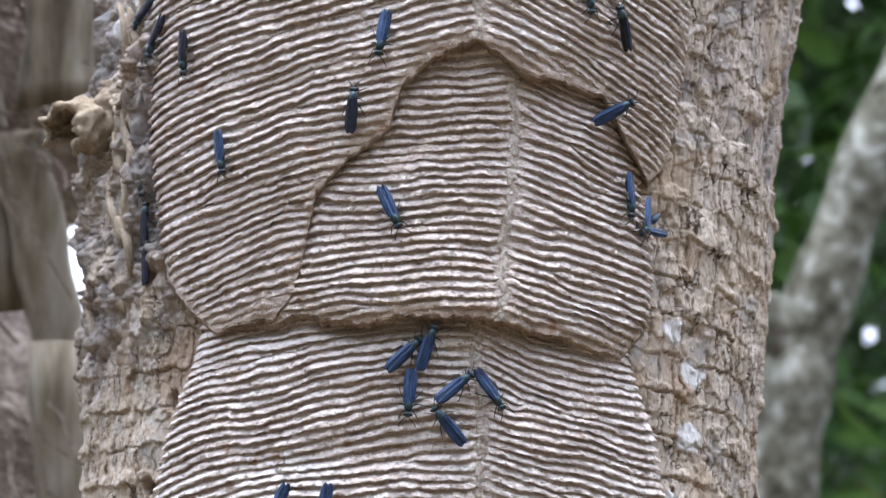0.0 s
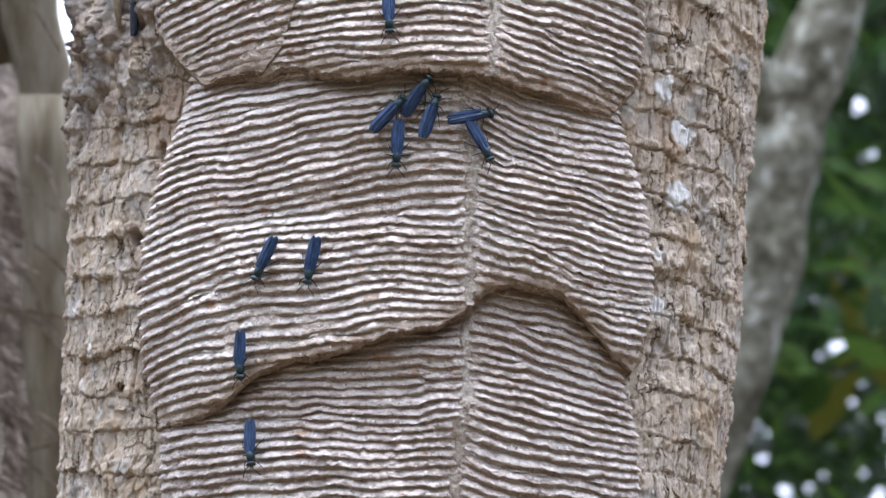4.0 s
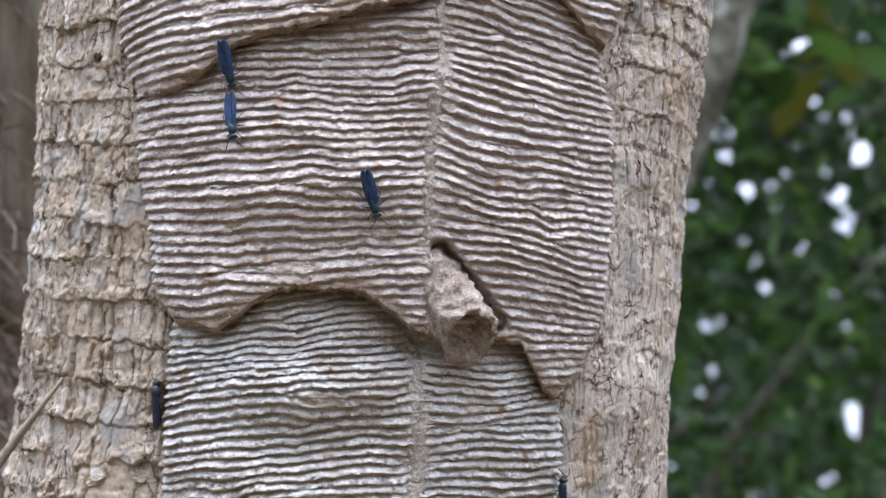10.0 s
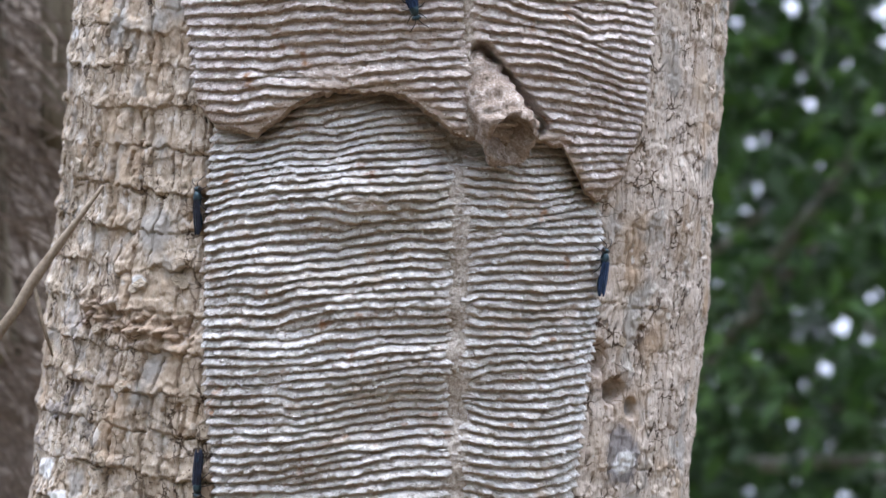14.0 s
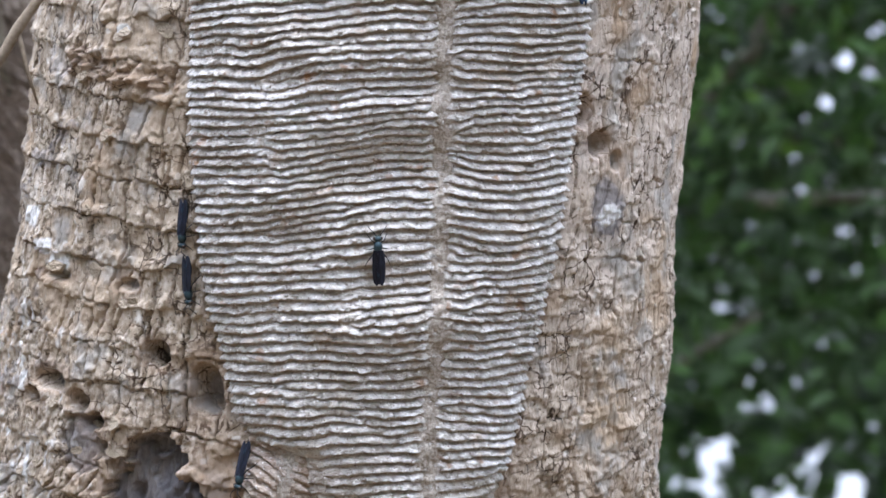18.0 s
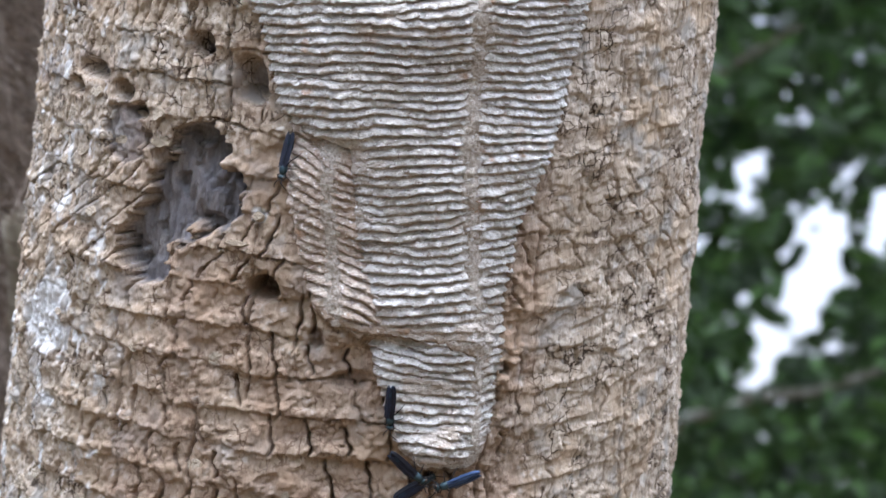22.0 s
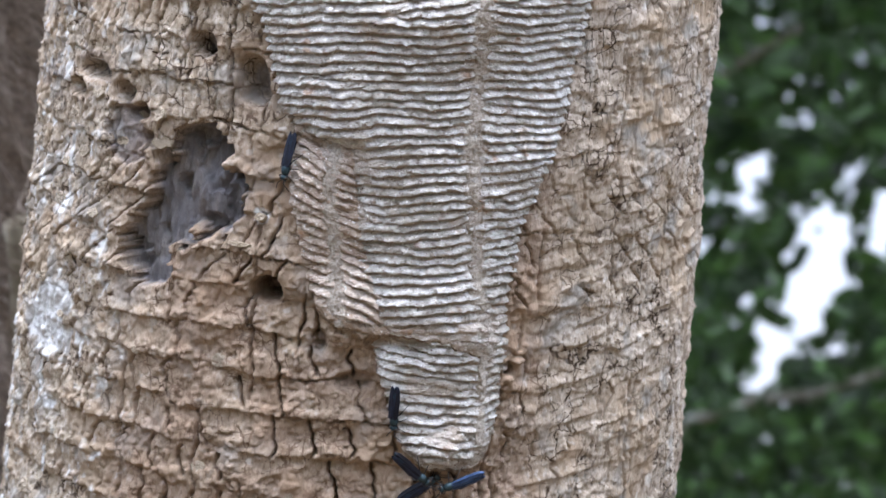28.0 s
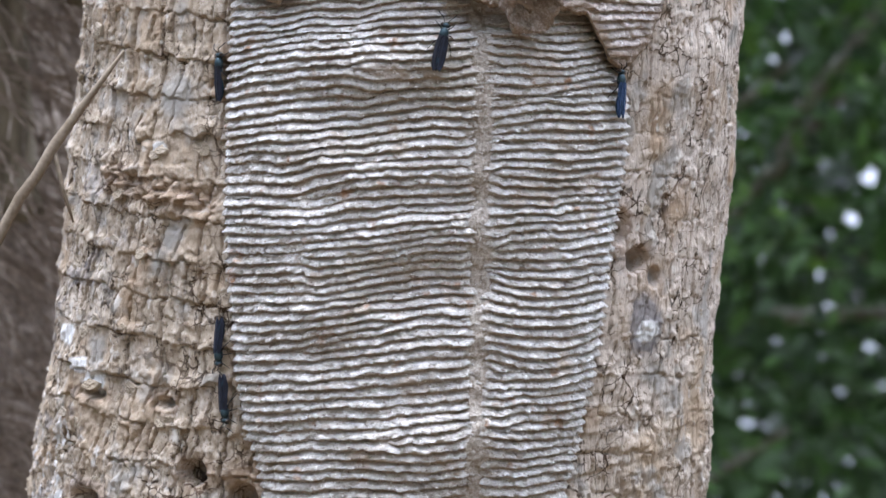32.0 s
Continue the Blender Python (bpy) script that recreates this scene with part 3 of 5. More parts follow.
def build_trunk():
    th = np.concatenate([np.linspace(-1.52, 1.52, 690), np.linspace(1.58, 2 * math.pi - 1.58, 34), [2 * math.pi - 1.52]])
    zz = np.concatenate([np.linspace(-2.25, -0.48, 40), np.linspace(-0.46, 0.55, 1240), np.linspace(0.59, 2.2, 40)])
    T, Z = np.meshgrid(th, zz)
    R = RAD(Z)
    Tm = np.where(T > math.pi, T - 2 * math.pi, T)
    S = Tm * 0.167
    X = axis_x(Z) + R * np.sin(T)
    under = np.zeros_like(Z, bool)
    for lobe in LOBES.values():
        under |= (lobe.left(Z) + 0.014 < X) & (X < lobe.right(Z) - 0.014) & (lobe.bot(X) + 0.014 < Z) & (Z < lobe.top(X)) & (np.cos(T) > 0)
    shut = ~(under[:-1, :-1] & under[1:, :-1] & under[:-1, 1:] & under[1:, 1:])
    used = np.zeros_like(Z, bool)
    for a, b in ((slice(None, -1), slice(None, -1)), (slice(1, None), slice(None, -1)), (slice(None, -1), slice(1, None)), (slice(1, None), slice(1, None))):
        used[a, b] |= shut
    d = np.zeros_like(Z)
    d[used], pale, grey, red, lichen = relief(X[used], Z[used], S[used])
    P = np.stack([axis_x(Z) + (R + d) * np.sin(T), RAD(Z) - (R + d) * np.cos(T), Z], -1)
    me = grid_mesh("trunk", P, shut, BARK)
    for n, v in (("pale", pale), ("grey", grey), ("red", red), ("lichen", lichen)):
        at = me.attributes.new(n, "FLOAT", "POINT")
        at.data.foreach_set("value", np.ascontiguousarray(v, dtype=np.float32).ravel())
    tree = new("palm_tree")
    base = Matrix.Translation((-0.21, 0.19, -2.13))
    tree.matrix_world = G @ base
    tagged(tree, "leaning palm trunk with cracked tan ringed bark", "tree")
    child("trunk", me, tree, "", base.inverted())
    return tree, base


# ---- the nest: overlapping paper lobes, each built of ridges of pulp ----
A_BOT = curve([(-0.15, 0.352), (-0.1158, 0.3416), (-0.1027, 0.3200), (-0.0864, 0.3030), (-0.0601, 0.3038), (-0.0492, 0.3154), (-0.0437, 0.3361), (-0.0381, 0.3624), (-0.0221, 0.3785), (-0.0034, 0.3911), (0.0022, 0.4097), (0.0183, 0.4259), (0.0397, 0.4322), (0.0620, 0.4163), (0.0982, 0.4099), (0.1090, 0.3892), (0.1205, 0.3740), (0.1290, 0.3840)])
B_BOT = curve([(-0.0864, 0.3030), (-0.0602, 0.3025), (-0.0494, 0.3052), (-0.0152, 0.2988), (0.0187, 0.3013), (0.0500, 0.2976), (0.0760, 0.2911), (0.1037, 0.2862), (0.1165, 0.3025)])
C_BOT = curve([(-0.1078, 0.1433), (-0.0939, 0.1445), (-0.0774, 0.1496), (-0.0590, 0.1653), (-0.0254, 0.1725), (0.0053, 0.1797), (0.0311, 0.1882), (0.0440, 0.2015), (0.0569, 0.2045), (0.0779, 0.1997), (0.0914, 0.1879), (0.1027, 0.1736), (0.1125, 0.1671), (0.119, 0.176)])
D_BOT = curve([(-0.0986, 0.0504), (-0.0889, 0.0383), (-0.0691, 0.0314), (-0.0534, 0.0449), (-0.0328, 0.0533), (-0.0071, 0.0507), (0.0109, 0.0409), (0.0264, 0.0308), (0.0446, 0.0280), (0.0574, 0.0308), (0.0708, 0.0258), (0.0820, 0.0052), (0.0874, 0.0013), (0.1000, 0.0107), (0.1100, 0.0323), (0.117, 0.052)])
E_BOT = curve([(-0.073, -0.250), (-0.0695, -0.2565), (-0.0654, -0.2778), (-0.0586, -0.3046), (-0.0506, -0.3125), (-0.0372, -0.3178), (-0.0200, -0.3160), (-0.0100, -0.3185), (0.0000, -0.3215), (0.0100, -0.3255), (0.0200, -0.3290), (0.0330, -0.3310)])
F_BOT = curve([(-0.0372, -0.3232), (-0.0291, -0.3342), (-0.0223, -0.3563), (-0.0181, -0.3730), (-0.0046, -0.3833), (0.0143, -0.3845), (0.0197, -0.3808), (0.0264, -0.3702), (0.0275, -0.3535), (0.0330, -0.3343)])


def flat(z):
    return lambda x: np.full_like(np.asarray(x, float), z)


# hollows and swellings of the paper: x, z, half width, half height, depth
DENTS = [(-0.036, -0.018, 0.026, 0.012, 0.0055), (-0.020, 0.006, 0.028, 0.009, -0.0025), (0.010, -0.094, 0.034, 0.012, 0.0055), (0.006, -0.058, 0.028, 0.009, 0.0025), (-0.048, -0.128, 0.016, 0.010, 0.0035),
         (-0.042, 0.066, 0.022, 0.016, 0.0050), (0.028, 0.108, 0.010, 0.030, 0.0035), (-0.010, 0.236, 0.050, 0.011, 0.0035), (0.030, -0.225, 0.012, 0.018, 0.0015), (0.010, -0.165, 0.040, 0.012, -0.0030), (-0.005, -0.245, 0.025, 0.020, -0.0020)]


# where the ridges are plastered over with tan pulp: x, z, half width, half height
PATCHES = [(-0.001, 0.374, 0.010, 0.006), (0.010, 0.381, 0.007, 0.004), (-0.060, 0.312, 0.016, 0.006), (-0.072, 0.181, 0.006, 0.010), (-0.059, 0.189, 0.010, 0.005), (-0.036, 0.185, 0.012, 0.005), (-0.035, 0.060, 0.018, 0.006), (-0.020, 0.000, 0.014, 0.005),
           (-0.036, -0.235, 0.009, 0.014), (-0.038, -0.262, 0.008, 0.010), (0.020, -0.315, 0.014, 0.010), (0.073, -0.050, 0.006, 0.004), (-0.004, -0.344, 0.018, 0.006), (0.004, -0.366, 0.014, 0.004), (-0.018, -0.318, 0.020, 0.005)]


def plaster(x, z):
    k = 0 * x
    for px, pz, a, b in PATCHES:
        k = np.maximum(k, step(1.15, 0.45, np.hypot((x - px) / a, (z - pz) / b) + 0.7 * fbm(x / 0.008, z / 0.006, 106, 3)))
    return k


class Lobe:
    def __init__(self, left, right, seam, bot, top, ztop, zlow, depth, tilt, paper):
        self.left, self.right, self.seam = side(left), side(right), side(seam)
        self.bot, self.top, self.ztop, self.zlow = bot, top, ztop, zlow
        self.depth, self.tilt, self.paper = curve(depth), tilt, paper
        self.pitch, self.band = (0.0039, 0.0042) if bot is E_BOT else (0.0043, 0.0026)

    def rim(self, x):
        """The torn lower edge."""
        return self.bot(x) + 0.0022 * fbm(x / 0.011, x * 0, 87, 3) + 0.0010 * fbm(x / 0.0028, x * 0, 88, 3)

    def surface(self, x, z):
        """y of the lobe's face, and how far across it is (-1 to 1)."""
        xl, xr = self.left(z), self.right(z)
        u = np.clip((x - (xl + xr) / 2) / ((xr - xl) / 2), -1, 1)
        swell = 0.0045 * fbm(x / 0.06, z / 0.035, 61, 2) + 0.0012 * fbm(x / 0.018, z / 0.014, 65, 2) - self.dent(x, z)
        if self.bot is E_BOT:
            swell = swell - 0.010 * np.exp(-((x - 0.020) / 0.017) ** 2 - ((z - 0.026) / 0.009) ** 2)
        for hx, hz, a, b, dep in DENTS:
            swell = swell - dep * np.exp(-((x - hx) / a) ** 2 - ((z - hz) / b) ** 2)
        # it draws in under the rim of the lobe above
        under = 0.0055 * (step(0.0, -0.012, x) if self.bot is F_BOT else 0.3 + 0.5 * step(0.02, 0.05, x) if self.bot is B_BOT else 1.0)
        swell = swell - under * step(0.010, 0.0, self.top(x) - 0.011 - z) * np.clip(0.75 + 0.9 * fbm(x / 0.022, x * 0, 94, 2), 0.15, 1.3)
        off = np.maximum(self.depth(z) + swell, 0.002) * np.sqrt(np.clip(1 - np.abs(u) ** 3.2, 0, 1)) + 0.0015
        return trunk_y(x, z) - off, u

    def dent(self, x, z):
        """The trough beside the entrance."""
        if self.bot is not D_BOT:
            return 0.0
        ax, az, bx, bz = 0.0335, 0.0690, 0.0590, 0.0360
        t = np.clip(((x - ax) * (bx - ax) + (z - az) * (bz - az)) / ((bx - ax) ** 2 + (bz - az) ** 2), 0, 1)
        r = np.hypot(x - ax - t * (bx - ax), z - az - t * (bz - az))
        return 0.016 * step(0.0060, 0.002, r)

    def holds(self, x, z):
        return self.left(z) < x < self.right(z) and self.bot(x) < z < self.top(x)


LOBES = {
    "A": Lobe([(-0.1329, 0.6752), (-0.1257, 0.4919), (-0.1224, 0.4292), (-0.1205, 0.3987), (-0.1171, 0.3683), (-0.1136, 0.3413), (-0.1071, 0.3044)],
              [(0.1447, 0.6200), (0.1442, 0.4717), (0.1411, 0.4427), (0.1362, 0.4135), (0.1291, 0.3870), (0.1242, 0.3724)],
              [(0.046, 0.6), (0.0403, 0.4546), (0.0385, 0.40), (0.03, 0.29)], A_BOT, flat(0.53), 0.53, 0.29, [(0.29, 0.025), (0.40, 0.0285), (0.6, 0.032)],
              ((-0.16, 0.4, -0.24, 0.0), (-0.42, 0.2, -0.5, -0.6)), PAPER_TAN),
    "B": Lobe([(-0.0887, 0.4695), (-0.0882, 0.2904)], [(0.1109, 0.4618), (0.1105, 0.4110), (0.1156, 0.3710), (0.1207, 0.3496), (0.1202, 0.3276), (0.1165, 0.3053), (0.1071, 0.2841)],
              [(0.0559, 0.4129), (0.0552, 0.3855), (0.0527, 0.3583), (0.0482, 0.3314), (0.0462, 0.28)], B_BOT, lambda x: A_BOT(x) + 0.011, 0.45, 0.275, [(0.28, 0.029), (0.36, 0.024), (0.45, 0.021)],
              ((-0.03, 0.0, 0.0, -0.3), (-0.40, 1.3, -0.30, 2.3)), PAPER_TAN),
    "C": Lobe([(-0.0905, 0.3275), (-0.0947, 0.3058), (-0.1004, 0.2901), (-0.1077, 0.2694), (-0.1132, 0.2552), (-0.1177, 0.2338), (-0.1195, 0.2174), (-0.1191, 0.1979), (-0.1172, 0.1811), (-0.1124, 0.1587), (-0.1063, 0.1352)],
              [(0.1027, 0.3234), (0.1088, 0.2854), (0.1153, 0.2672), (0.1204, 0.2483), (0.1239, 0.2231), (0.1226, 0.1961), (0.1184, 0.1770), (0.1120, 0.1637)],
              [(0.033, 0.315), (0.0341, 0.2862), (0.0375, 0.2598), (0.0360, 0.2400), (0.0350, 0.1935), (0.035, 0.13)], C_BOT, lambda x: np.minimum(B_BOT(x), A_BOT(x)) + 0.011, 0.318, 0.13, [(0.13, 0.027), (0.22, 0.026), (0.32, 0.019)],
              ((-0.02, -0.35, -0.02, -0.5), (-0.56, 4.6, -0.22, 0.6)), PAPER_PALE),
    "D": Lobe([(-0.1034, 0.2297), (-0.1076, 0.1420), (-0.1080, 0.1248), (-0.1061, 0.0984), (-0.1006, 0.0767), (-0.0987, 0.0500), (-0.0904, 0.0256)],
              [(0.1009, 0.2263), (0.1080, 0.1628), (0.1151, 0.1382), (0.1163, 0.1125), (0.1164, 0.0857), (0.1137, 0.0588), (0.1095, 0.0319), (0.1005, 0.0103), (0.0924, -0.0023)],
              [(0.0349, 0.22), (0.0336, 0.1495), (0.0300, 0.128), (0.0276, 0.0821), (0.0289, 0.0692), (0.03, 0.0)], D_BOT, lambda x: C_BOT(x) + 0.011, 0.22, 0.0, [(0.0, 0.026), (0.1, 0.024), (0.21, 0.017)],
              ((-0.02, 0.3, 0.02, -0.4), (-0.28, 1.0, -0.22, 2.2)), PAPER_MID),
    "E": Lobe([(-0.0863, 0.0615), (-0.0902, 0.0314), (-0.0920, 0.0101), (-0.0936, -0.0055), (-0.0942, -0.0265), (-0.0949, -0.0623), (-0.0941, -0.0885), (-0.0915, -0.1145), (-0.0900, -0.1405), (-0.0856, -0.1613), (-0.0791, -0.1847), (-0.0731, -0.2123), (-0.0618, -0.2231), (-0.0446, -0.2289), (-0.0405, -0.2512), (-0.0415, -0.2633), (-0.0365, -0.2836), (-0.0324, -0.3039), (-0.0263, -0.3243)],
              [(0.0781, 0.0615), (0.0869, 0.0050), (0.0911, -0.0164), (0.0902, -0.0314), (0.0880, -0.0508), (0.0847, -0.0746), (0.0807, -0.0984), (0.0780, -0.1224), (0.0738, -0.1436), (0.0684, -0.1674), (0.0616, -0.1937), (0.0570, -0.2179), (0.0513, -0.2398), (0.0448, -0.2556), (0.0369, -0.2686), (0.0345, -0.2876), (0.0307, -0.3073), (0.0310, -0.3340), (0.0274, -0.3533), (0.0250, -0.3700), (0.0184, -0.3882)],
              [(0.024, 0.06), (0.0211, 0.0153), (0.0237, -0.0053), (0.0240, -0.0300), (0.0217, -0.0483), (0.0221, -0.0867), (0.0213, -0.1124), (0.0199, -0.1510), (0.0185, -0.1897), (0.0158, -0.2122), (0.0148, -0.2384), (0.0157, -0.2648), (0.0182, -0.2914), (0.0225, -0.32), (0.0215, -0.39)], E_BOT, lambda x: D_BOT(x) + 0.011, 0.068, -0.388, [(-0.385, 0.006), (-0.35, 0.0105), (-0.32, 0.012), (-0.26, 0.014), (-0.15, 0.020), (0.0, 0.019), (0.07, 0.014)],
              ((-0.06, -0.2, 0.0, -0.2), (-0.05, 0.9, -0.05, 0.3)), PAPER_GREY),
    "G": Lobe([(-0.0659, -0.2182), (-0.0694, -0.2430), (-0.0693, -0.2563), (-0.0653, -0.2777), (-0.0586, -0.3043), (-0.0506, -0.3241)], [(-0.0344, -0.2178), (-0.0344, -0.2633), (-0.0243, -0.2939), (-0.0122, -0.3247)],
              [(-0.050, -0.21), (-0.0505, -0.26), (-0.046, -0.32)], E_BOT, flat(-0.214), -0.214, -0.32, [(-0.32, 0.008), (-0.26, 0.009), (-0.21, 0.007)], ((0.95, 0, 0.10, 0), (-0.25, 0, -0.45, 0)), PAPER_PULP),
    "F": Lobe([(-0.0344, -0.2937), (-0.0291, -0.3339), (-0.0222, -0.3560), (-0.0181, -0.3727), (-0.0122, -0.3858)], [(0.0307, -0.2970), (0.0312, -0.3342), (0.0274, -0.3533), (0.0264, -0.3700), (0.0184, -0.3882)],
              [(0.021, -0.29), (0.019, -0.38)], F_BOT, lambda x: E_BOT(x) + 0.008, -0.29, -0.388, [(-0.388, 0.007), (-0.372, 0.0125), (-0.345, 0.0120), (-0.33, 0.0112), (-0.29, 0.006)], ((0.20, 0.0, -0.05, 4.5), (0.3, 0, 0.5, 0)), PAPER_GREY),
}
RIDGE = 0.0021


def ridge_strips(lobe, half, seed):
    """The ridges of one half of a lobe, as arrays of points with the cells to keep; neighbours share their groove."""
    edge = lobe.left if half == 0 else lobe.right
    m0, c0, m1, c1 = lobe.tilt[half]
    prof = np.array([0.0, 0.11, 0.23, 0.36, 0.48, 0.57, 0.64, 0.68, 0.74, 0.87, 1.0])
    shape = np.array([-0.12, 0.08, 0.34, 0.60, 0.84, 1.0, 0.96, 0.45, -0.02, -0.16, -0.18])
    sag = np.array([0.0, 0.0, 0.05, 0.1, 0.25, 0.7, 1.0, 0.8, 0.2, 0.05, 0.0]) * 0.0007
    frayed = np.array([0.1, 0.15, 0.2, 0.3, 0.5, 0.9, 1.0, 1.0, 0.7, 0.3, 0.1])
    # how strongly groove shade is painted into the colour across a ridge
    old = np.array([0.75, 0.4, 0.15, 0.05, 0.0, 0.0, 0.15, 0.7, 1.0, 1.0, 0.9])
    shift = 0.37 * half + seed * 0.13
    PITCH = lobe.pitch
    widen = 0.28 if lobe.bot is E_BOT else 0.0

    def level(j):
        """The height of a groove at the seam; the bands of the last lobe grow wider downwards."""
        v = (j + shift) * PITCH
        return v * (1 - widen * v)

    rnd = random.Random(seed * 10 + half)
    # where a ridge runs out between its neighbours: x, its number, the side on which it is missing
    ends = []
    for j in range(int(lobe.zlow / PITCH), int(lobe.ztop / PITCH), 7):
        zj = level(j)
        ends.append((lobe.seam(zj) + (edge(zj) - lobe.seam(zj)) * rnd.uniform(0.15, 0.8), j + rnd.randint(0, 6), rnd.choice((-1, 1))))

    def slope(z0):
        f = np.clip((lobe.ztop - z0) / (lobe.ztop - lobe.zlow), 0, 1)
        return m0 + (m1 - m0) * f, c0 + (c1 - c0) * f

    def groove(j, x, d):
        z0 = level(j)
        m, c = slope(z0)
        bend = 0.0040 * fbm(x / 0.060, z0 / 0.055, 71 + half, 2) + 0.0015 * fbm(x / 0.026, z0 / 0.026, 73, 2) + 0.00055 * fbm(x / 0.010, j * 1.37, 74, 2) + 0.0006 * fbm(x / 0.0032, j * 1.37, 75, 4)
        kink = 0.0007 * (step(-0.05, 0.10, fbm(x / 0.022, z0 / 0.018, 77, 2)) - 0.5)
        for x0, j0, sg in ends:
            if abs(j - j0 - 0.5) < 12:
                bend = bend + (0.5 if j <= j0 else -0.5) * PITCH * math.exp(-(abs(j - j0 - 0.5) - 0.5) / 3.5) * step(0.0, 0.010, sg * (x - x0))
        return z0 + m * d + c * d * d + bend + kink

    out = []
    for i in range(int((lobe.zlow - 0.05) / PITCH) - 1, int((lobe.ztop + 0.06) / PITCH) + 2):
        z0 = level(i + 0.5)
        m, c = slope(z0)
        xs = lobe.seam(z0)
        xe = edge(z0)
        for _ in range(3):
            w = abs(xe - xs)
            xe = edge(z0 + m * w + c * w * w)
        n = max(8, int(abs(xe - xs) / 0.00066))
        v = np.linspace(0, 1, n)
        v = 1 - (1 - v) ** 1.4
        x = xs + (xe - xs) * v
        d = np.abs(x - xs)
        up, dn = groove(i + 1, x, d), groove(i, x, d)
        high = RIDGE * (0.9 + 0.32 * fbm(x / 0.009, i * 2.7, 79, 3)) * (0.15 + 0.85 * step(0.0, 0.0060, d - 0.0040 * hash2(i, half + seed, 80)))
        high = high * np.clip((up - dn) / PITCH, 0, 1.2) ** 0.7
        high = high * (1 - 0.55 * step(0.25, 0.6, fbm(x / 0.02, z0 / 0.012, 81, 3)))
        fray = 0.00055 * fbm(x / 0.0026, i * 3.1, 76, 3) + 0.00045 * (vnoise(x / 0.0010, i * 5.3 + 0 * x, 78) - 0.5)
        zz = up[None, :] + (dn - up)[None, :] * prof[:, None] - sag[:, None] + fray[None, :] * frayed[:, None]
        zz = np.minimum.accumulate(zz, 0)
        X = np.repeat(x[None, :], len(prof), 0)
        lo, hi = lobe.rim(X), lobe.top(X)
        zz = np.clip(zz, lo, hi)
        Y, u = lobe.surface(X, zz)
        hgt = high[None, :] * shape[:, None]
        hgt = hgt + 0.0014 * fbm(X / 0.0020, zz / 0.0016, 83 + i % 5, 3) * (0.25 + np.abs(shape[:, None])) + 0.0005 * (hash2(X * 9e4, zz * 9e4, 84) - 0.5)
        hgt = hgt * step(0.0, 0.014 if lobe.bot is A_BOT else 0.0075, zz - lo + 0.001 + 0.004 * fbm(X / 0.012, X * 0, 89, 3)) + 0.0009 * fbm(X / 0.004, zz / 0.003, 90, 3) * step(0.012, 0.004, zz - lo)
        smear = plaster(X, zz)
        hgt = hgt * (1 - 0.8 * smear) + smear * (0.0009 + 0.0013 * fbm(X / 0.0030, zz / 0.0024, 107, 3))
        phi = u * 1.0
        P = np.stack([X + hgt * np.sin(phi), Y - hgt * np.cos(phi), zz], -1)
        cell = (zz[:-1, :-1] - zz[1:, :-1] > 1e-5) | (zz[:-1, 1:] - zz[1:, 1:] > 1e-5)
        # painted groove shade first, then the brown of the rims and the tan plaster
        groove_shade_tan = np.clip(old[:, None] * (0.75 + 0.9 * fbm(X / 0.012, zz / 0.004, 85, 3)), 0, 1)
        groove_shade_tan = np.maximum(groove_shade_tan, np.clip(0.95 * step(0.011, 0.001, zz - lo + 0.004 * fbm(X / 0.01, zz / 0.006, 86, 3)), 0, 0.9))
        groove_shade_tan = np.maximum(groove_shade_tan * (1 - 0.4 * smear), 0.55 * smear)
        # a rim that cuts a ridge leaves separate pieces
        col = cell.any(0)
        k = 0
        while k < len(col):
            if not col[k]:
                k += 1
                continue
            e = k
            while e < len(col) and col[e]:
                e += 1
            if e - k > 3:
                out.append((P[:, k:e + 1], cell[:, k:e], groove_shade_tan[:, k:e + 1]))
            k = e
    return out


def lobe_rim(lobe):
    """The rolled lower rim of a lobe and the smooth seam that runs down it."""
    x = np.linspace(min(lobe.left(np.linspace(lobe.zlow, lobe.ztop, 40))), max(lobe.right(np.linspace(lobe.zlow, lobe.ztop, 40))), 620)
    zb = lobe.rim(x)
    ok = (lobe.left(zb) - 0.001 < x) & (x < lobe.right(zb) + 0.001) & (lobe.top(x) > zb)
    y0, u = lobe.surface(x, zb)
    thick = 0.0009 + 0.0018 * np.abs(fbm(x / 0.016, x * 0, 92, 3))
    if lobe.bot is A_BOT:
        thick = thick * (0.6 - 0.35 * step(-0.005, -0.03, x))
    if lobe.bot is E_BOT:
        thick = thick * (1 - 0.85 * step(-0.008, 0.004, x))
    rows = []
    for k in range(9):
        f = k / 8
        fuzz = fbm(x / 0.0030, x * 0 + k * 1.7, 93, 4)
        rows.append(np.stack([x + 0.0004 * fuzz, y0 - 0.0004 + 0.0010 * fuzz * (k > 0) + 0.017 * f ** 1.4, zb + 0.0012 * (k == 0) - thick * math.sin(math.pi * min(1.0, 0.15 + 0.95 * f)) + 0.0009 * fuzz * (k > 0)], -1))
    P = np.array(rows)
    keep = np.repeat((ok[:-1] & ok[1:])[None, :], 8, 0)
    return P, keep


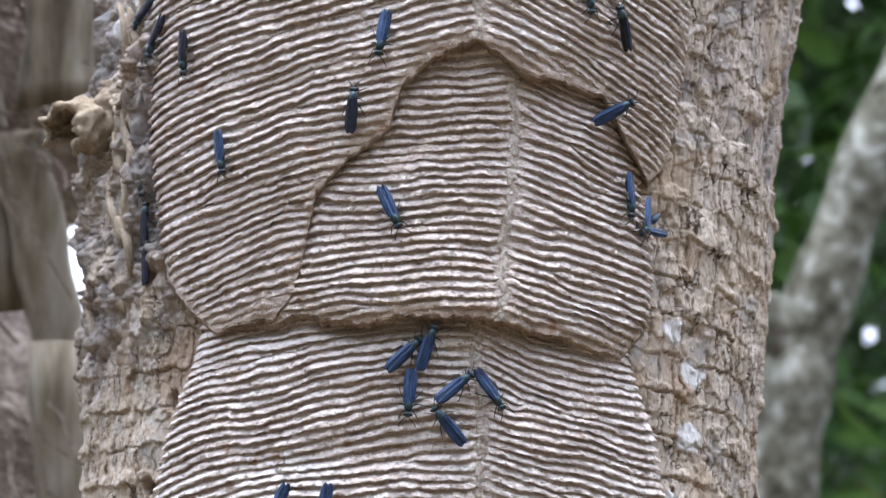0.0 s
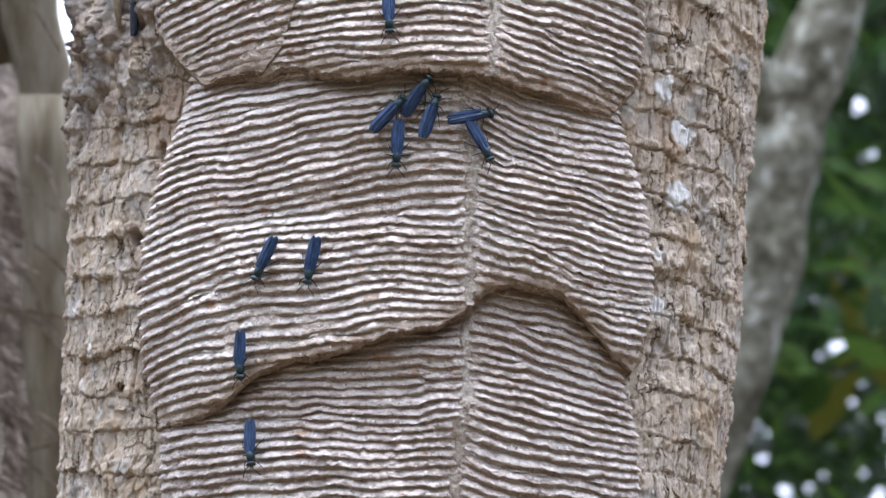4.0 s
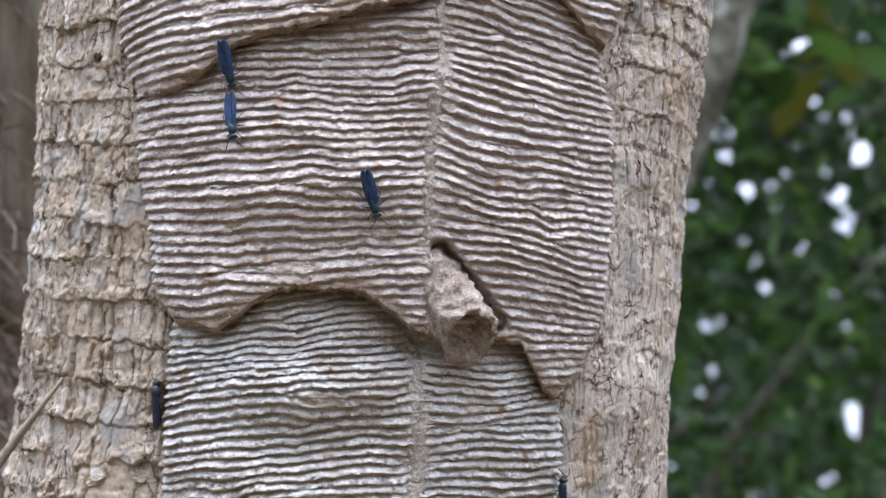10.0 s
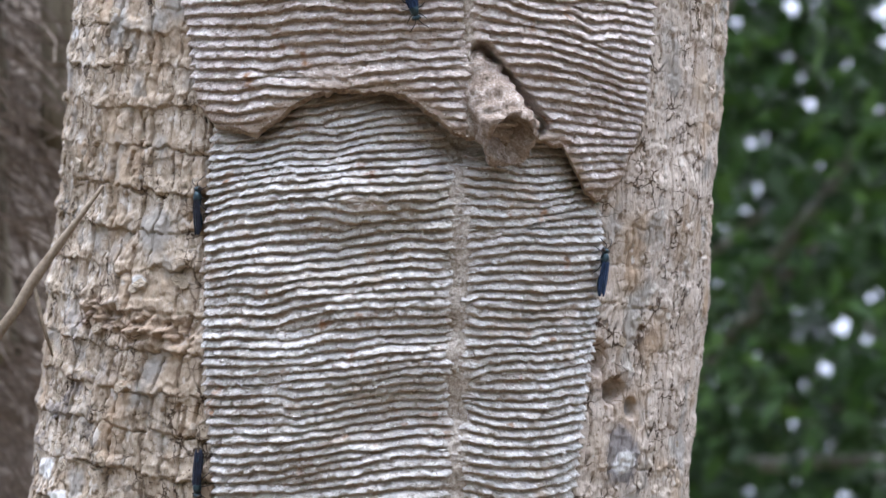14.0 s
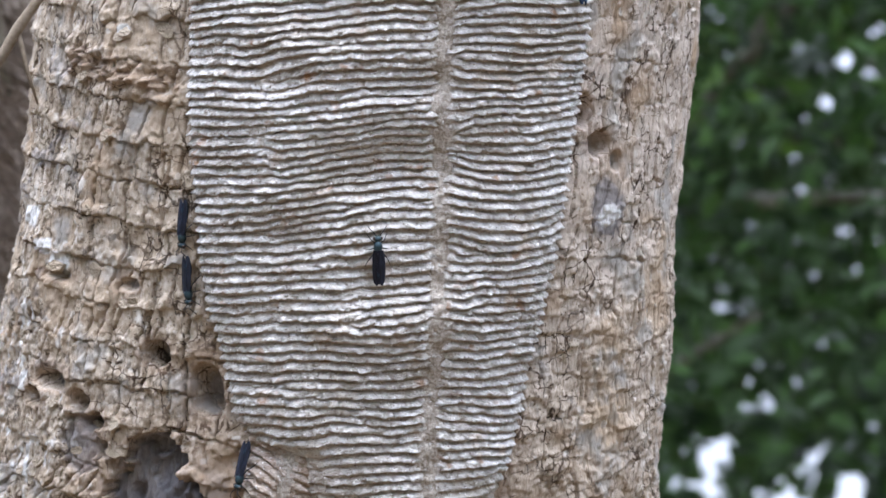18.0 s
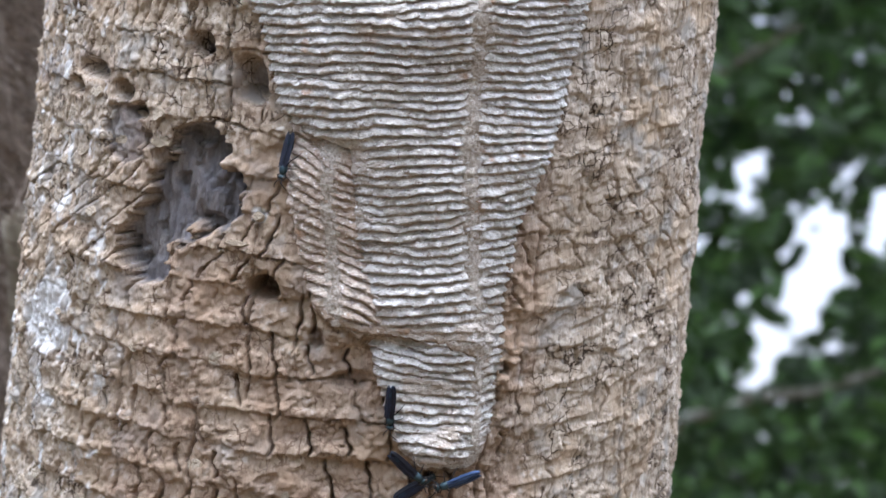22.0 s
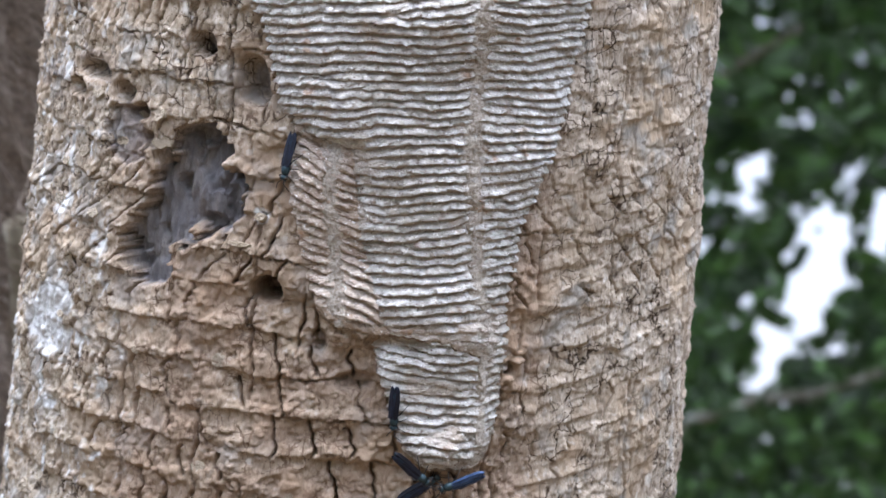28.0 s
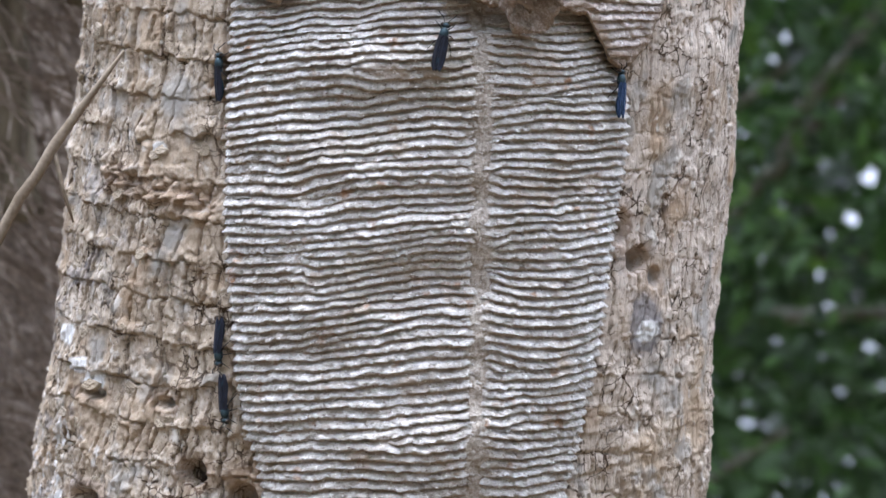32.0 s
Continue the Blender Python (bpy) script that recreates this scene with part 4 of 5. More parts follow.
def lobe_seam(lobe):
    z = np.arange(lobe.zlow, lobe.ztop, 0.0009)
    xs = lobe.seam(z) + 0.0018 * fbm(z / 0.008, z * 0, 95, 4)
    ok = (lobe.bot(xs) < z) & (z < lobe.top(xs))
    cols = []
    for k in range(9):
        t = (k - 4) / 4
        x = xs + t * lobe.band * (1 + 0.6 * fbm(z / 0.005, z * 0 + k * 0.4, 97, 3))
        y, u = lobe.surface(x, z)
        cols.append(np.stack([x, y - 0.0007 * (1 - t * t) - 0.0001 - 0.0014 * fbm(z / 0.0025, x / 0.002, 99, 3) * (1 - 0.7 * t * t), z], -1))
    P = np.swapaxes(np.array(cols), 0, 1)
    return P, np.repeat((ok[:-1] & ok[1:])[:, None], 8, 1)


def build_nest():
    nest = new("wasp_nest")
    base = Matrix.Translation((0, 0, -0.38))
    nest.matrix_world = G @ base
    inv = base.inverted()
    tagged(nest, "ridged grey paper wasp nest moulded onto the palm trunk", "wasp nest")
    for k, (name, lobe) in enumerate(LOBES.items()):
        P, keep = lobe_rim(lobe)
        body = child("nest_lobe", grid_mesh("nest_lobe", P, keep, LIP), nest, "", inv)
        S, sk = lobe_seam(lobe)
        child("seam", grid_mesh("seam", S, sk, SEAM), body)
        for half in (0, 1):
            for R, cell, groove_shade_tan in ridge_strips(lobe, half, k):
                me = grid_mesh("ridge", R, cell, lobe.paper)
                used = np.zeros(groove_shade_tan.shape, bool)
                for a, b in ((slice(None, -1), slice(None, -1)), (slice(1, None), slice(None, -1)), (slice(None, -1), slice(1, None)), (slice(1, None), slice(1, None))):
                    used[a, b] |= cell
                at = me.attributes.new("groove_shade_tan", "FLOAT", "POINT")
                at.data.foreach_set("value", np.ascontiguousarray(groove_shade_tan[used], dtype=np.float32))
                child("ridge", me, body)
    build_entrance(nest, inv)
    return nest


def build_entrance(nest, inv):
    """The entrance: a short spout of paper with an open round mouth."""
    bm = bmesh.new()
    rings, sides = [], 26
    yb = float(LOBES["D"].surface(0.024, 0.05)[0])
    line = [(0.0290, yb + 0.011, 0.0660), (0.0318, yb + 0.009, 0.0590), (0.0350, yb + 0.0065, 0.0510), (0.0388, yb + 0.003, 0.0430), (0.0435, yb - 0.0010, 0.0350), (0.0468, yb - 0.0050, 0.0295)]
    line = [Vector(c) for c in line]
    spec = [(0, 0.0060, 0), (1, 0.0100, 0), (2, 0.0118, 0), (3, 0.0124, 0), (4, 0.0132, 0), (5, 0.0130, 0), (5, 0.0112, 1), (4, 0.0086, 1), (3, 0.0076, 1), (2, 0.006, 1), (1, 0.004, 1)]
    for f, r, inner in spec:
        c = line[f]
        d = (line[min(f + 1, 5)] - line[max(f - 1, 0)]).normalized().lerp(Vector((0.30, -0.80, -0.52)), 0.25 + 0.75 * (f / 5) ** 1.5).normalized()
        s = d.cross(Vector((0, 0, 1))).normalized()
        o = s.cross(d).normalized()
        ring = []
        for k in range(sides):
            t = 2 * math.pi * k / sides
            wob = 1 + 0.26 * noise.noise(Vector((math.cos(t) * 1.6, math.sin(t) * 1.6, f * 0.6 + 7 * inner)))
            ring.append(bm.verts.new(c + (s * math.cos(t) + o * math.sin(t)) * r * wob))
        rings.append(ring)
    for r1, r2 in zip(rings, rings[1:]):
        for k in range(sides):
            bm.faces.new((r1[k], r1[(k + 1) % sides], r2[(k + 1) % sides], r2[k]))
    bm.faces.new(rings[-1])
    bmesh.ops.subdivide_edges(bm, edges=bm.edges[:], cuts=3, use_grid_fill=True)
    for v in bm.verts:
        f = max(0.0, min(1.0, (v.co - line[0]).dot(line[5] - line[0]) / (line[5] - line[0]).length_squared))
        out = v.co - line[0].lerp(line[5], f)
        v.co += out.normalized() * 0.0008 * math.sin(f * 40 + 3 * noise.noise(v.co * 90))
        v.co += 0.0013 * noise.noise_vector(v.co * 130) + 0.0010 * noise.noise_vector(v.co * 330) + 0.0008 * noise.noise_vector(v.co * 900)
    bmesh.ops.recalc_face_normals(bm, faces=bm.faces[:])
    me = bm_mesh("entrance_spout", bm, LIP)
    me.materials[0] = SPOUT
    child("entrance_spout", me, nest, "grey paper spout with an open round mouth", inv)


SPOUT = surf("paper_spout", [(0.36, (0.20, 0.150, 0.120)), (0.5, (0.38, 0.310, 0.265)), (0.66, (0.66, 0.60, 0.56))], 150, 800, 0.95, 1.0, 0.002)


# ---- wasps ----
def front(x, z):
    """The foremost surface about (x, z) in the tree's frame."""
    y = float(trunk_y(x, z)) - 0.001
    for lobe in LOBES.values():
        for off in (-0.004, 0.0, 0.004):
            if lobe.holds(x, z + off):
                y = min(y, float(lobe.surface(x, z + off)[0]) - RIDGE)
    return y


def on_tree(x, z, heading, lift=0.0022):
    """The pose of a wasp there: its y axis towards its head, its z axis off the surface."""
    e = 0.007
    n = Vector(((front(x + e, z) - front(x - e, z)) / (2 * e), -1, (front(x, z + e) - front(x, z - e)) / (2 * e)))
    side_most = 0.25 if z < -0.37 else 1.2
    n.x, n.z = max(-side_most, min(side_most, n.x)), max(-0.35, min(0.35, n.z))
    n.normalize()
    h = Vector((math.cos(radians(heading)), 0, math.sin(radians(heading))))
    h = (h - n * h.dot(n)).normalized()
    r = h.cross(n)
    m = Matrix((r, h, n)).transposed().to_4x4()
    m.translation = Vector((x, front(x, z), z)) + n * lift
    return G @ m


def build_wasp(dark):
    w = new("wasp")
    tagged(w, "dull black wasp clinging to the trunk and nest" if dark else "glossy blue-black wasp resting on the paper nest", "wasp", "wasps on the nest")
    bm = bmesh.new()
    ball(bm, (0, 0.0062, 0.0012), (0.0021, 0.0031, 0.0021), 14, 10)
    ball(bm, (0, 0.0034, 0.0012), (0.0016, 0.0017, 0.0016), 12, 8)
    part("thorax", bm, WASP_BLUE, w)
    bm = bmesh.new()
    ball(bm, (0, 0.0, 0.0010), (0.0006, 0.0026, 0.0006), 8, 6)
    for v in ball(bm, (0, -0.0058, 0.0008), (0.0022, 0.0054, 0.0019), 14, 12):
        k = (v.co.y + 0.0112) / 0.0108
        v.co.x *= 0.35 + 0.75 * min(1, max(0, k)) ** 0.6
    part("abdomen", bm, WASP, w)
    bm = bmesh.new()
    ball(bm, (0, 0.0100, 0.0008), (0.0022, 0.0013, 0.0017), 14, 10)
    for sgn in (-1, 1):
        tube(bm, [(sgn * 0.0004, 0.0110, 0.0004), (sgn * 0.0006, 0.0116, -0.0003)], [0.0004, 0.0002], 6)
    head = part("head", bm, WASP_BLUE, w)
    for sgn in (-1, 1):
        bm = bmesh.new()
        ball(bm, (sgn * 0.0016, 0.0103, 0.0010), (0.0008, 0.0008, 0.0013), 10, 8)
        part("eye", bm, EYE, head)
        bm = bmesh.new()
        tube(bm, [(sgn * 0.0006, 0.0110, 0.0014), (sgn * 0.0018, 0.0130, 0.0026), (sgn * 0.0034, 0.0146, 0.0014), (sgn * 0.0042, 0.0158, 0.0002)], [0.0002, 0.0002, 0.00022, 0.00018], 6)
        part("antenna", bm, LEG, head)
    for sgn in (-1, 1):
        bm = bmesh.new()
        n = 18
        top, low = [], []
        for i in range(n):
            f = i / (n - 1)
            y = 0.0050 - 0.0164 * f
            half = 0.00128 * (0.45 + 1.1 * math.sin(math.pi * min(1, 0.18 + f * 0.72)) ** 0.8) * math.sqrt(max(0.02, 1 - max(0.0, (f - 0.82) / 0.18) ** 2))
            cx = sgn * (0.0009 + 0.0003 * f)
            zc = 0.0031 - 0.0007 * f + 0.0002 * sgn
            top.append([bm.verts.new((cx + t * half, y, zc - 0.0009 * t * t * (1 if t * sgn > 0 else 0.3) + 0.00010 * (-1) ** j)) for j, t in enumerate((-1, -0.6, -0.2, 0.2, 0.6, 1))])
            low.append([bm.verts.new(v.co - Vector((0, 0, 0.0002))) for v in top[-1]])
        for r1, r2, q1, q2 in zip(top, top[1:], low, low[1:]):
            for j in range(5):
                bm.faces.new((r1[j], r1[j + 1], r2[j + 1], r2[j]))
                bm.faces.new((q1[j], q2[j], q2[j + 1], q1[j + 1]))
            for j in (0, 5):
                bm.faces.new((r1[j], r2[j], q2[j], q1[j]))
        for r1, q1 in ((top[0], low[0]), (top[-1], low[-1])):
            for j in range(5):
                bm.faces.new((r1[j], r1[j + 1], q1[j + 1], q1[j]))
        bmesh.ops.recalc_face_normals(bm, faces=bm.faces[:])
        child("wing", bm_mesh("wing", bm, WING_DARK if dark else WING, False), w)
    for sgn in (-1, 1):
        for y0, y1, reach in ((0.0080, 0.0108, 0.0046), (0.0060, 0.0050, 0.0056), (0.0042, -0.0008, 0.0058)):
            bm = bmesh.new()
            ym = y0 + (y1 - y0) * 0.5
            tube(bm, [(sgn * 0.0010, y0, 0.0004), (sgn * reach * 0.62, ym, 0.0014), (sgn * reach * 0.85, y1, -0.0008), (sgn * reach, y1 + (y1 - y0) * 0.4, -0.0021)], [0.00034, 0.00028, 0.00019, 0.00012], 6)
            part("leg", bm, LEG, w)
    return w


# each wasp: rows of seconds, x, z and heading in the tree's frame
STILL = [(-0.1242, 0.4796, -159), (-0.1165, 0.4603, -134), (-0.1008, 0.4446, -91), (-0.0055, 0.4354, -101), (-0.0818, 0.3877, -77), (0.1066, 0.4430, 112),
         (0.0903, 0.4584, -80), (0.1016, 0.4032, 27), (0.1078, 0.3648, -95), (-0.1240, 0.3939, -91), (-0.1218, 0.3478, 93), (-0.1225, 0.3680, 90),
         (-0.0562, 0.2153, -118), (-0.0352, 0.2135, -102), (0.0013, 0.0940, -75), (-0.0955, -0.0017, 95), (-0.0960, -0.1238, -95), (-0.0939, -0.1499, -82),
         (-0.0683, -0.2348, -95), (-0.0188, -0.3512, -100), (-0.0117, -0.3788, -43), (0.0099, -0.3866, -163), (-0.0102, -0.3929, 29), (-0.0251, -0.4143, -126)]
CRAWL = [
    [(0, -0.0199, 0.3989, 84), (0.5, -0.0202, 0.4005, 85), (1, -0.0209, 0.4034, 86), (1.5, -0.0217, 0.4044, 87), (32, -0.0217, 0.4044, 87)],
    [(0, -0.0036, 0.3525, -67), (1.5, -0.0020, 0.3482, -68), (2, -0.0007, 0.3434, -73), (2.5, -0.0003, 0.3412, -89), (3, 0.0013, 0.3342, -85), (6, -0.0038, 0.3246, -93), (32, -0.0038, 0.3246, -93)],
    [(0, 0.0017, 0.2835, 43), (3, 0.0000, 0.2804, 44), (6, -0.0020, 0.2821, 52), (32, -0.0020, 0.2821, 52)],
    [(0, 0.0124, 0.2865, 71), (3, 0.0126, 0.2882, 56), (6, 0.0119, 0.2921, 57), (32, 0.0119, 0.2921, 57)],
    [(0, 0.0044, 0.2654, -96), (3, 0.0040, 0.2661, -93), (6, 0.0034, 0.2681, -95), (32, 0.0034, 0.2681, -95)],
    [(0, 0.0241, 0.2668, 40), (1.5, 0.0245, 0.2684, 39), (3, 0.0292, 0.2759, 32), (6, 0.0459, 0.2814, -21), (32, 0.0459, 0.2814, -21)],
    [(0, 0.0215, 0.2497, 128), (1.5, 0.0205, 0.2530, 125), (3, 0.0151, 0.2702, 78), (6, 0.0258, 0.2855, 70), (32, 0.0258, 0.2855, 70)],
    [(0, 0.0396, 0.2660, -58), (3, 0.0400, 0.2675, -63), (6, 0.0391, 0.2692, -62), (32, 0.0391, 0.2692, -62)],
    [(0, -0.0670, 0.1740, -90), (3, -0.0670, 0.1736, -90), (6, -0.0672, 0.1646, -89), (9, -0.0648, 0.1582, -77), (12, -0.0630, 0.1507, -86), (32, -0.0630, 0.1507, -86)],
    [(0, -0.0623, 0.1316, -79), (3, -0.0623, 0.1316, -79), (6, -0.0634, 0.1301, -92), (9, -0.0624, 0.1305, -86), (12, -0.0583, 0.1269, -69), (32, -0.0583, 0.1269, -69)],
    [(0, 0.0884, -0.0462, 96), (12, 0.0884, -0.0462, 96), (13, 0.0887, -0.0400, 87), (16, 0.0854, -0.0178, 83), (17, 0.0849, -0.0137, 78), (19, 0.0845, -0.0100, 80), (32, 0.0845, -0.0100, 80)],
    [(0, -0.0120, -0.1900, 94), (12, -0.0115, -0.1850, 94), (16, -0.0104, -0.1647, 94), (17, -0.0087, -0.1508, 87), (18, -0.0080, -0.1370, 92), (19, -0.0074, -0.1264, 95), (20, -0.0072, -0.1158, 86), (20.5, -0.0078, -0.1094, 86), (26, -0.003, -0.045, 82), (31, 0.0033, 0.0080, 77), (32, 0.0036, 0.0111, 76)],
]
BLUE = {3, 4, 7, 8, 12, 13, 14, 21}
MOVERS = []


def build_wasps():
    kinds = {True: build_wasp(True), False: build_wasp(False)}
    started = set()

    def settle(dark, m):
        if dark in started:
            return copy_thing(kinds[dark], m)
        started.add(dark)
        kinds[dark].matrix_basis = m
        return kinds[dark]

    for k, r in enumerate(STILL):
        settle(k not in BLUE, on_tree(*r, 0.003 if k in (7, 20, 21, 22) else 0.0022))
    for k, rows in enumerate(CRAWL):
        MOVERS.append((settle(k in (0, 11), on_tree(*rows[0][1:])), rows))
    first = kinds[False]
    fan = copy_thing(first, on_tree(0.1182, 0.3536, -150))
    fan["label"] = "blue-black wasp with wings spread at the nest's edge"
    for ob, turn in zip([c for c in fan.children if c.name.startswith("wing")], (-34, 34)):
        ob.matrix_basis = Matrix.Translation((0, 0.006, 0)) @ pose(0, 0, 0, 0, 0, turn) @ Matrix.Translation((0, -0.006, 0))


def motions():
    for ob, rows in MOVERS:
        walk(ob, [(r[0], on_tree(*r[1:])) for r in rows])


# ---- loose bark ----
def plate_mesh(seed):
    """A small ragged flake of bark."""
    rnd = random.Random(seed)
    bm = bmesh.new()
    n = 14
    low, top, mid = [], [], []
    for k in range(n):
        t = 2 * math.pi * k / n
        r = 1 + rnd.uniform(-0.18, 0.15)
        x, z = math.cos(t) * r, math.sin(t) * r * 0.75
        low.append(bm.verts.new((x, 0.25, z)))
        top.append(bm.verts.new((x * 0.93, -0.08 + rnd.uniform(-0.08, 0.08) - (0.12 if z < 0 else 0), z * 0.93)))
        mid.append(bm.verts.new((x * 0.5, -0.12 + rnd.uniform(-0.10, 0.10), z * 0.5)))
    c = bm.verts.new((0, -0.14, 0))
    for k in range(n):
        j = (k + 1) % n
        bm.faces.new((low[k], low[j], top[j], top[k]))
        bm.faces.new((top[k], top[j], mid[j], mid[k]))
        bm.faces.new((mid[k], mid[j], c))
    bmesh.ops.recalc_face_normals(bm, faces=bm.faces[:])
    return bm_mesh("bark_plate", bm, FLAKE, False)


def build_plates(tree, base):
    inv = base.inverted()
    rnd = random.Random(5)
    kinds = [plate_mesh(k) for k in range(8)]
    done = 0
    while done < 240:
        th, z = rnd.uniform(-1.5, 1.45), rnd.uniform(-0.5, 0.5)
        if rnd.random() < 0.55:
            th = rnd.uniform(-1.5, -0.75)
        r = float(RAD(z))
        x = float(axis_x(z)) + r * math.sin(th)
        if front(x, z) < trunk_y(x, z) - 0.002 or front(x + 0.006, z) < trunk_y(x + 0.006, z) - 0.002 or front(x - 0.006, z) < trunk_y(x - 0.006, z) - 0.002:
            continue
        if x > 0.03 and rnd.random() < 0.55:
            continue
        d = float(relief(np.array([x]), np.array([z]), np.array([th * 0.167]))[0][0])
        size = rnd.uniform(0.0018, 0.0042) * (1.15 if x < -0.08 else 1)
        m = Matrix.Translation((float(axis_x(z)) + (r + d) * math.sin(th), r - (r + d) * math.cos(th), z)) @ pose(0, 0, 0, rnd.uniform(-22, 10), rnd.uniform(-25, 25), math.degrees(th)) @ Matrix.Diagonal((size * rnd.uniform(0.8, 1.5), size * 0.8, size, 1))
        child("bark_plate", kinds[done % 8], tree, "", inv @ m)
        done += 1
    # a curled chunk of bark that stands off the flank, and a few torn strips
    bm = bmesh.new()
    grid = []
    for side_ in (0, 1):
        for i in range(49):
            f = i / 48
            ang = -0.6 + 4.9 * f
            row = []
            for j in range(21):
                g = j / 20
                p = Vector((math.cos(ang), math.sin(ang), g * 2))
                rad = (0.0125 - 0.004 * f) * (1 + 0.30 * noise.noise(p * 1.7) + 0.10 * noise.noise(p * 5)) - side_ * 0.0024 - 0.003 * (1 - g) * f
                ln = 0.030 * (1 + 0.35 * noise.noise(Vector((ang * 1.3, 4, 0))) + 0.15 * noise.noise(Vector((ang * 5, 2, 0))))
                v = Vector((rad * math.cos(ang), (g - 0.6) * ln, rad * math.sin(ang)))
                row.append(bm.verts.new(v + 0.0013 * noise.noise_vector(v * 330)))
            grid.append(row)
    half_ = 49
    for o in (0, half_):
        for i in range(48):
            for j in range(20):
                bm.faces.new((grid[o + i][j], grid[o + i + 1][j], grid[o + i + 1][j + 1], grid[o + i][j + 1]))
    for i in range(48):
        for j in (0, 20):
            bm.faces.new((grid[i][j], grid[i + 1][j], grid[half_ + i + 1][j], grid[half_ + i][j]))
    for i in (0, 48):
        for j in range(20):
            bm.faces.new((grid[i][j], grid[i][j + 1], grid[half_ + i][j + 1], grid[half_ + i][j]))
    bmesh.ops.recalc_face_normals(bm, faces=bm.faces[:])
    child("bark_chunk", bm_mesh("bark_chunk", bm, FLAKE), tree, "curled chunk of torn bark", inv @ Matrix.Translation((-0.1575, 0.120, 0.432)) @ pose(0, 0, 0, 18, 25, -28) @ Matrix.Scale(1.45, 4))
    rnd2 = random.Random(4)
    for k in range(34):
        z, tilt, ln = rnd2.uniform(0.33, 0.52), rnd2.uniform(-22, 22), rnd2.uniform(0.012, 0.036)
        x = float(axis_x(z)) - float(RAD(z)) * rnd2.uniform(0.84, 0.995)
        bm = bmesh.new()
        pts = [(0.002 * math.sin(i * 1.3 + k), -0.0025 * i / 5 * (k % 3), ln * (i / 5 - 0.5)) for i in range(6)]
        tube(bm, pts, [0.001, 0.0024, 0.003, 0.0027, 0.002, 0.0008], 6, 0.6)
        th = math.asin(max(-0.98, min(0.98, (x - axis_x(z)) / RAD(z))))
        child("bark_strip", bm_mesh("bark_strip", bm, FLAKE), tree, "", inv @ Matrix.Translation((x, float(trunk_y(x, z)) - 0.002, z)) @ pose(0, 0, 0, 0, tilt, math.degrees(th)))
    # chips stuck on the bark
    for x, z, w_, h_ in ((-0.0945, -0.2775, 0.0075, 0.0020), (-0.0842, -0.2640, 0.0035, 0.003), (-0.1272, -0.0359, 0.0045, 0.003), (-0.1640, -0.1485, 0.006, 0.004)):
        child("bark_plate", kinds[3], tree, "", inv @ Matrix.Translation((x, float(trunk_y(x, z)) - 0.003, z)) @ pose(0, 0, 0, -25, 0, -35) @ Matrix.Diagonal((w_, 0.006, h_, 1)))


def build_twig():
    bm = bmesh.new()
    pts = [(-0.1442, 0.044, 0.0106), (-0.1564, 0.050, -0.0048), (-0.1687, 0.050, -0.0207), (-0.1783, 0.050, -0.0340), (-0.1865, 0.050, -0.0474), (-0.1947, 0.050, -0.0580), (-0.2447, 0.060, -0.1480), (-0.3147, 0.090, -0.3080)]
    tube(bm, pts, [0.0008, 0.0014, 0.0020, 0.0027, 0.0026, 0.0026, 0.003, 0.003][:len(pts)], 8, 0.25)
    tube(bm, [pts[3], (pts[3][0] + 0.004, 0.05, pts[3][2] - 0.02), (pts[3][0] + 0.009, 0.05, pts[3][2] - 0.036)], [0.0014, 0.001, 0.0005], 6, 0.3)
    ob = new("dry_twig", bm_mesh("dry_twig", bm, TWIG))
    ob.matrix_world = G
    tagged(ob, "thin pale dry twig leaning on the trunk", "twig")


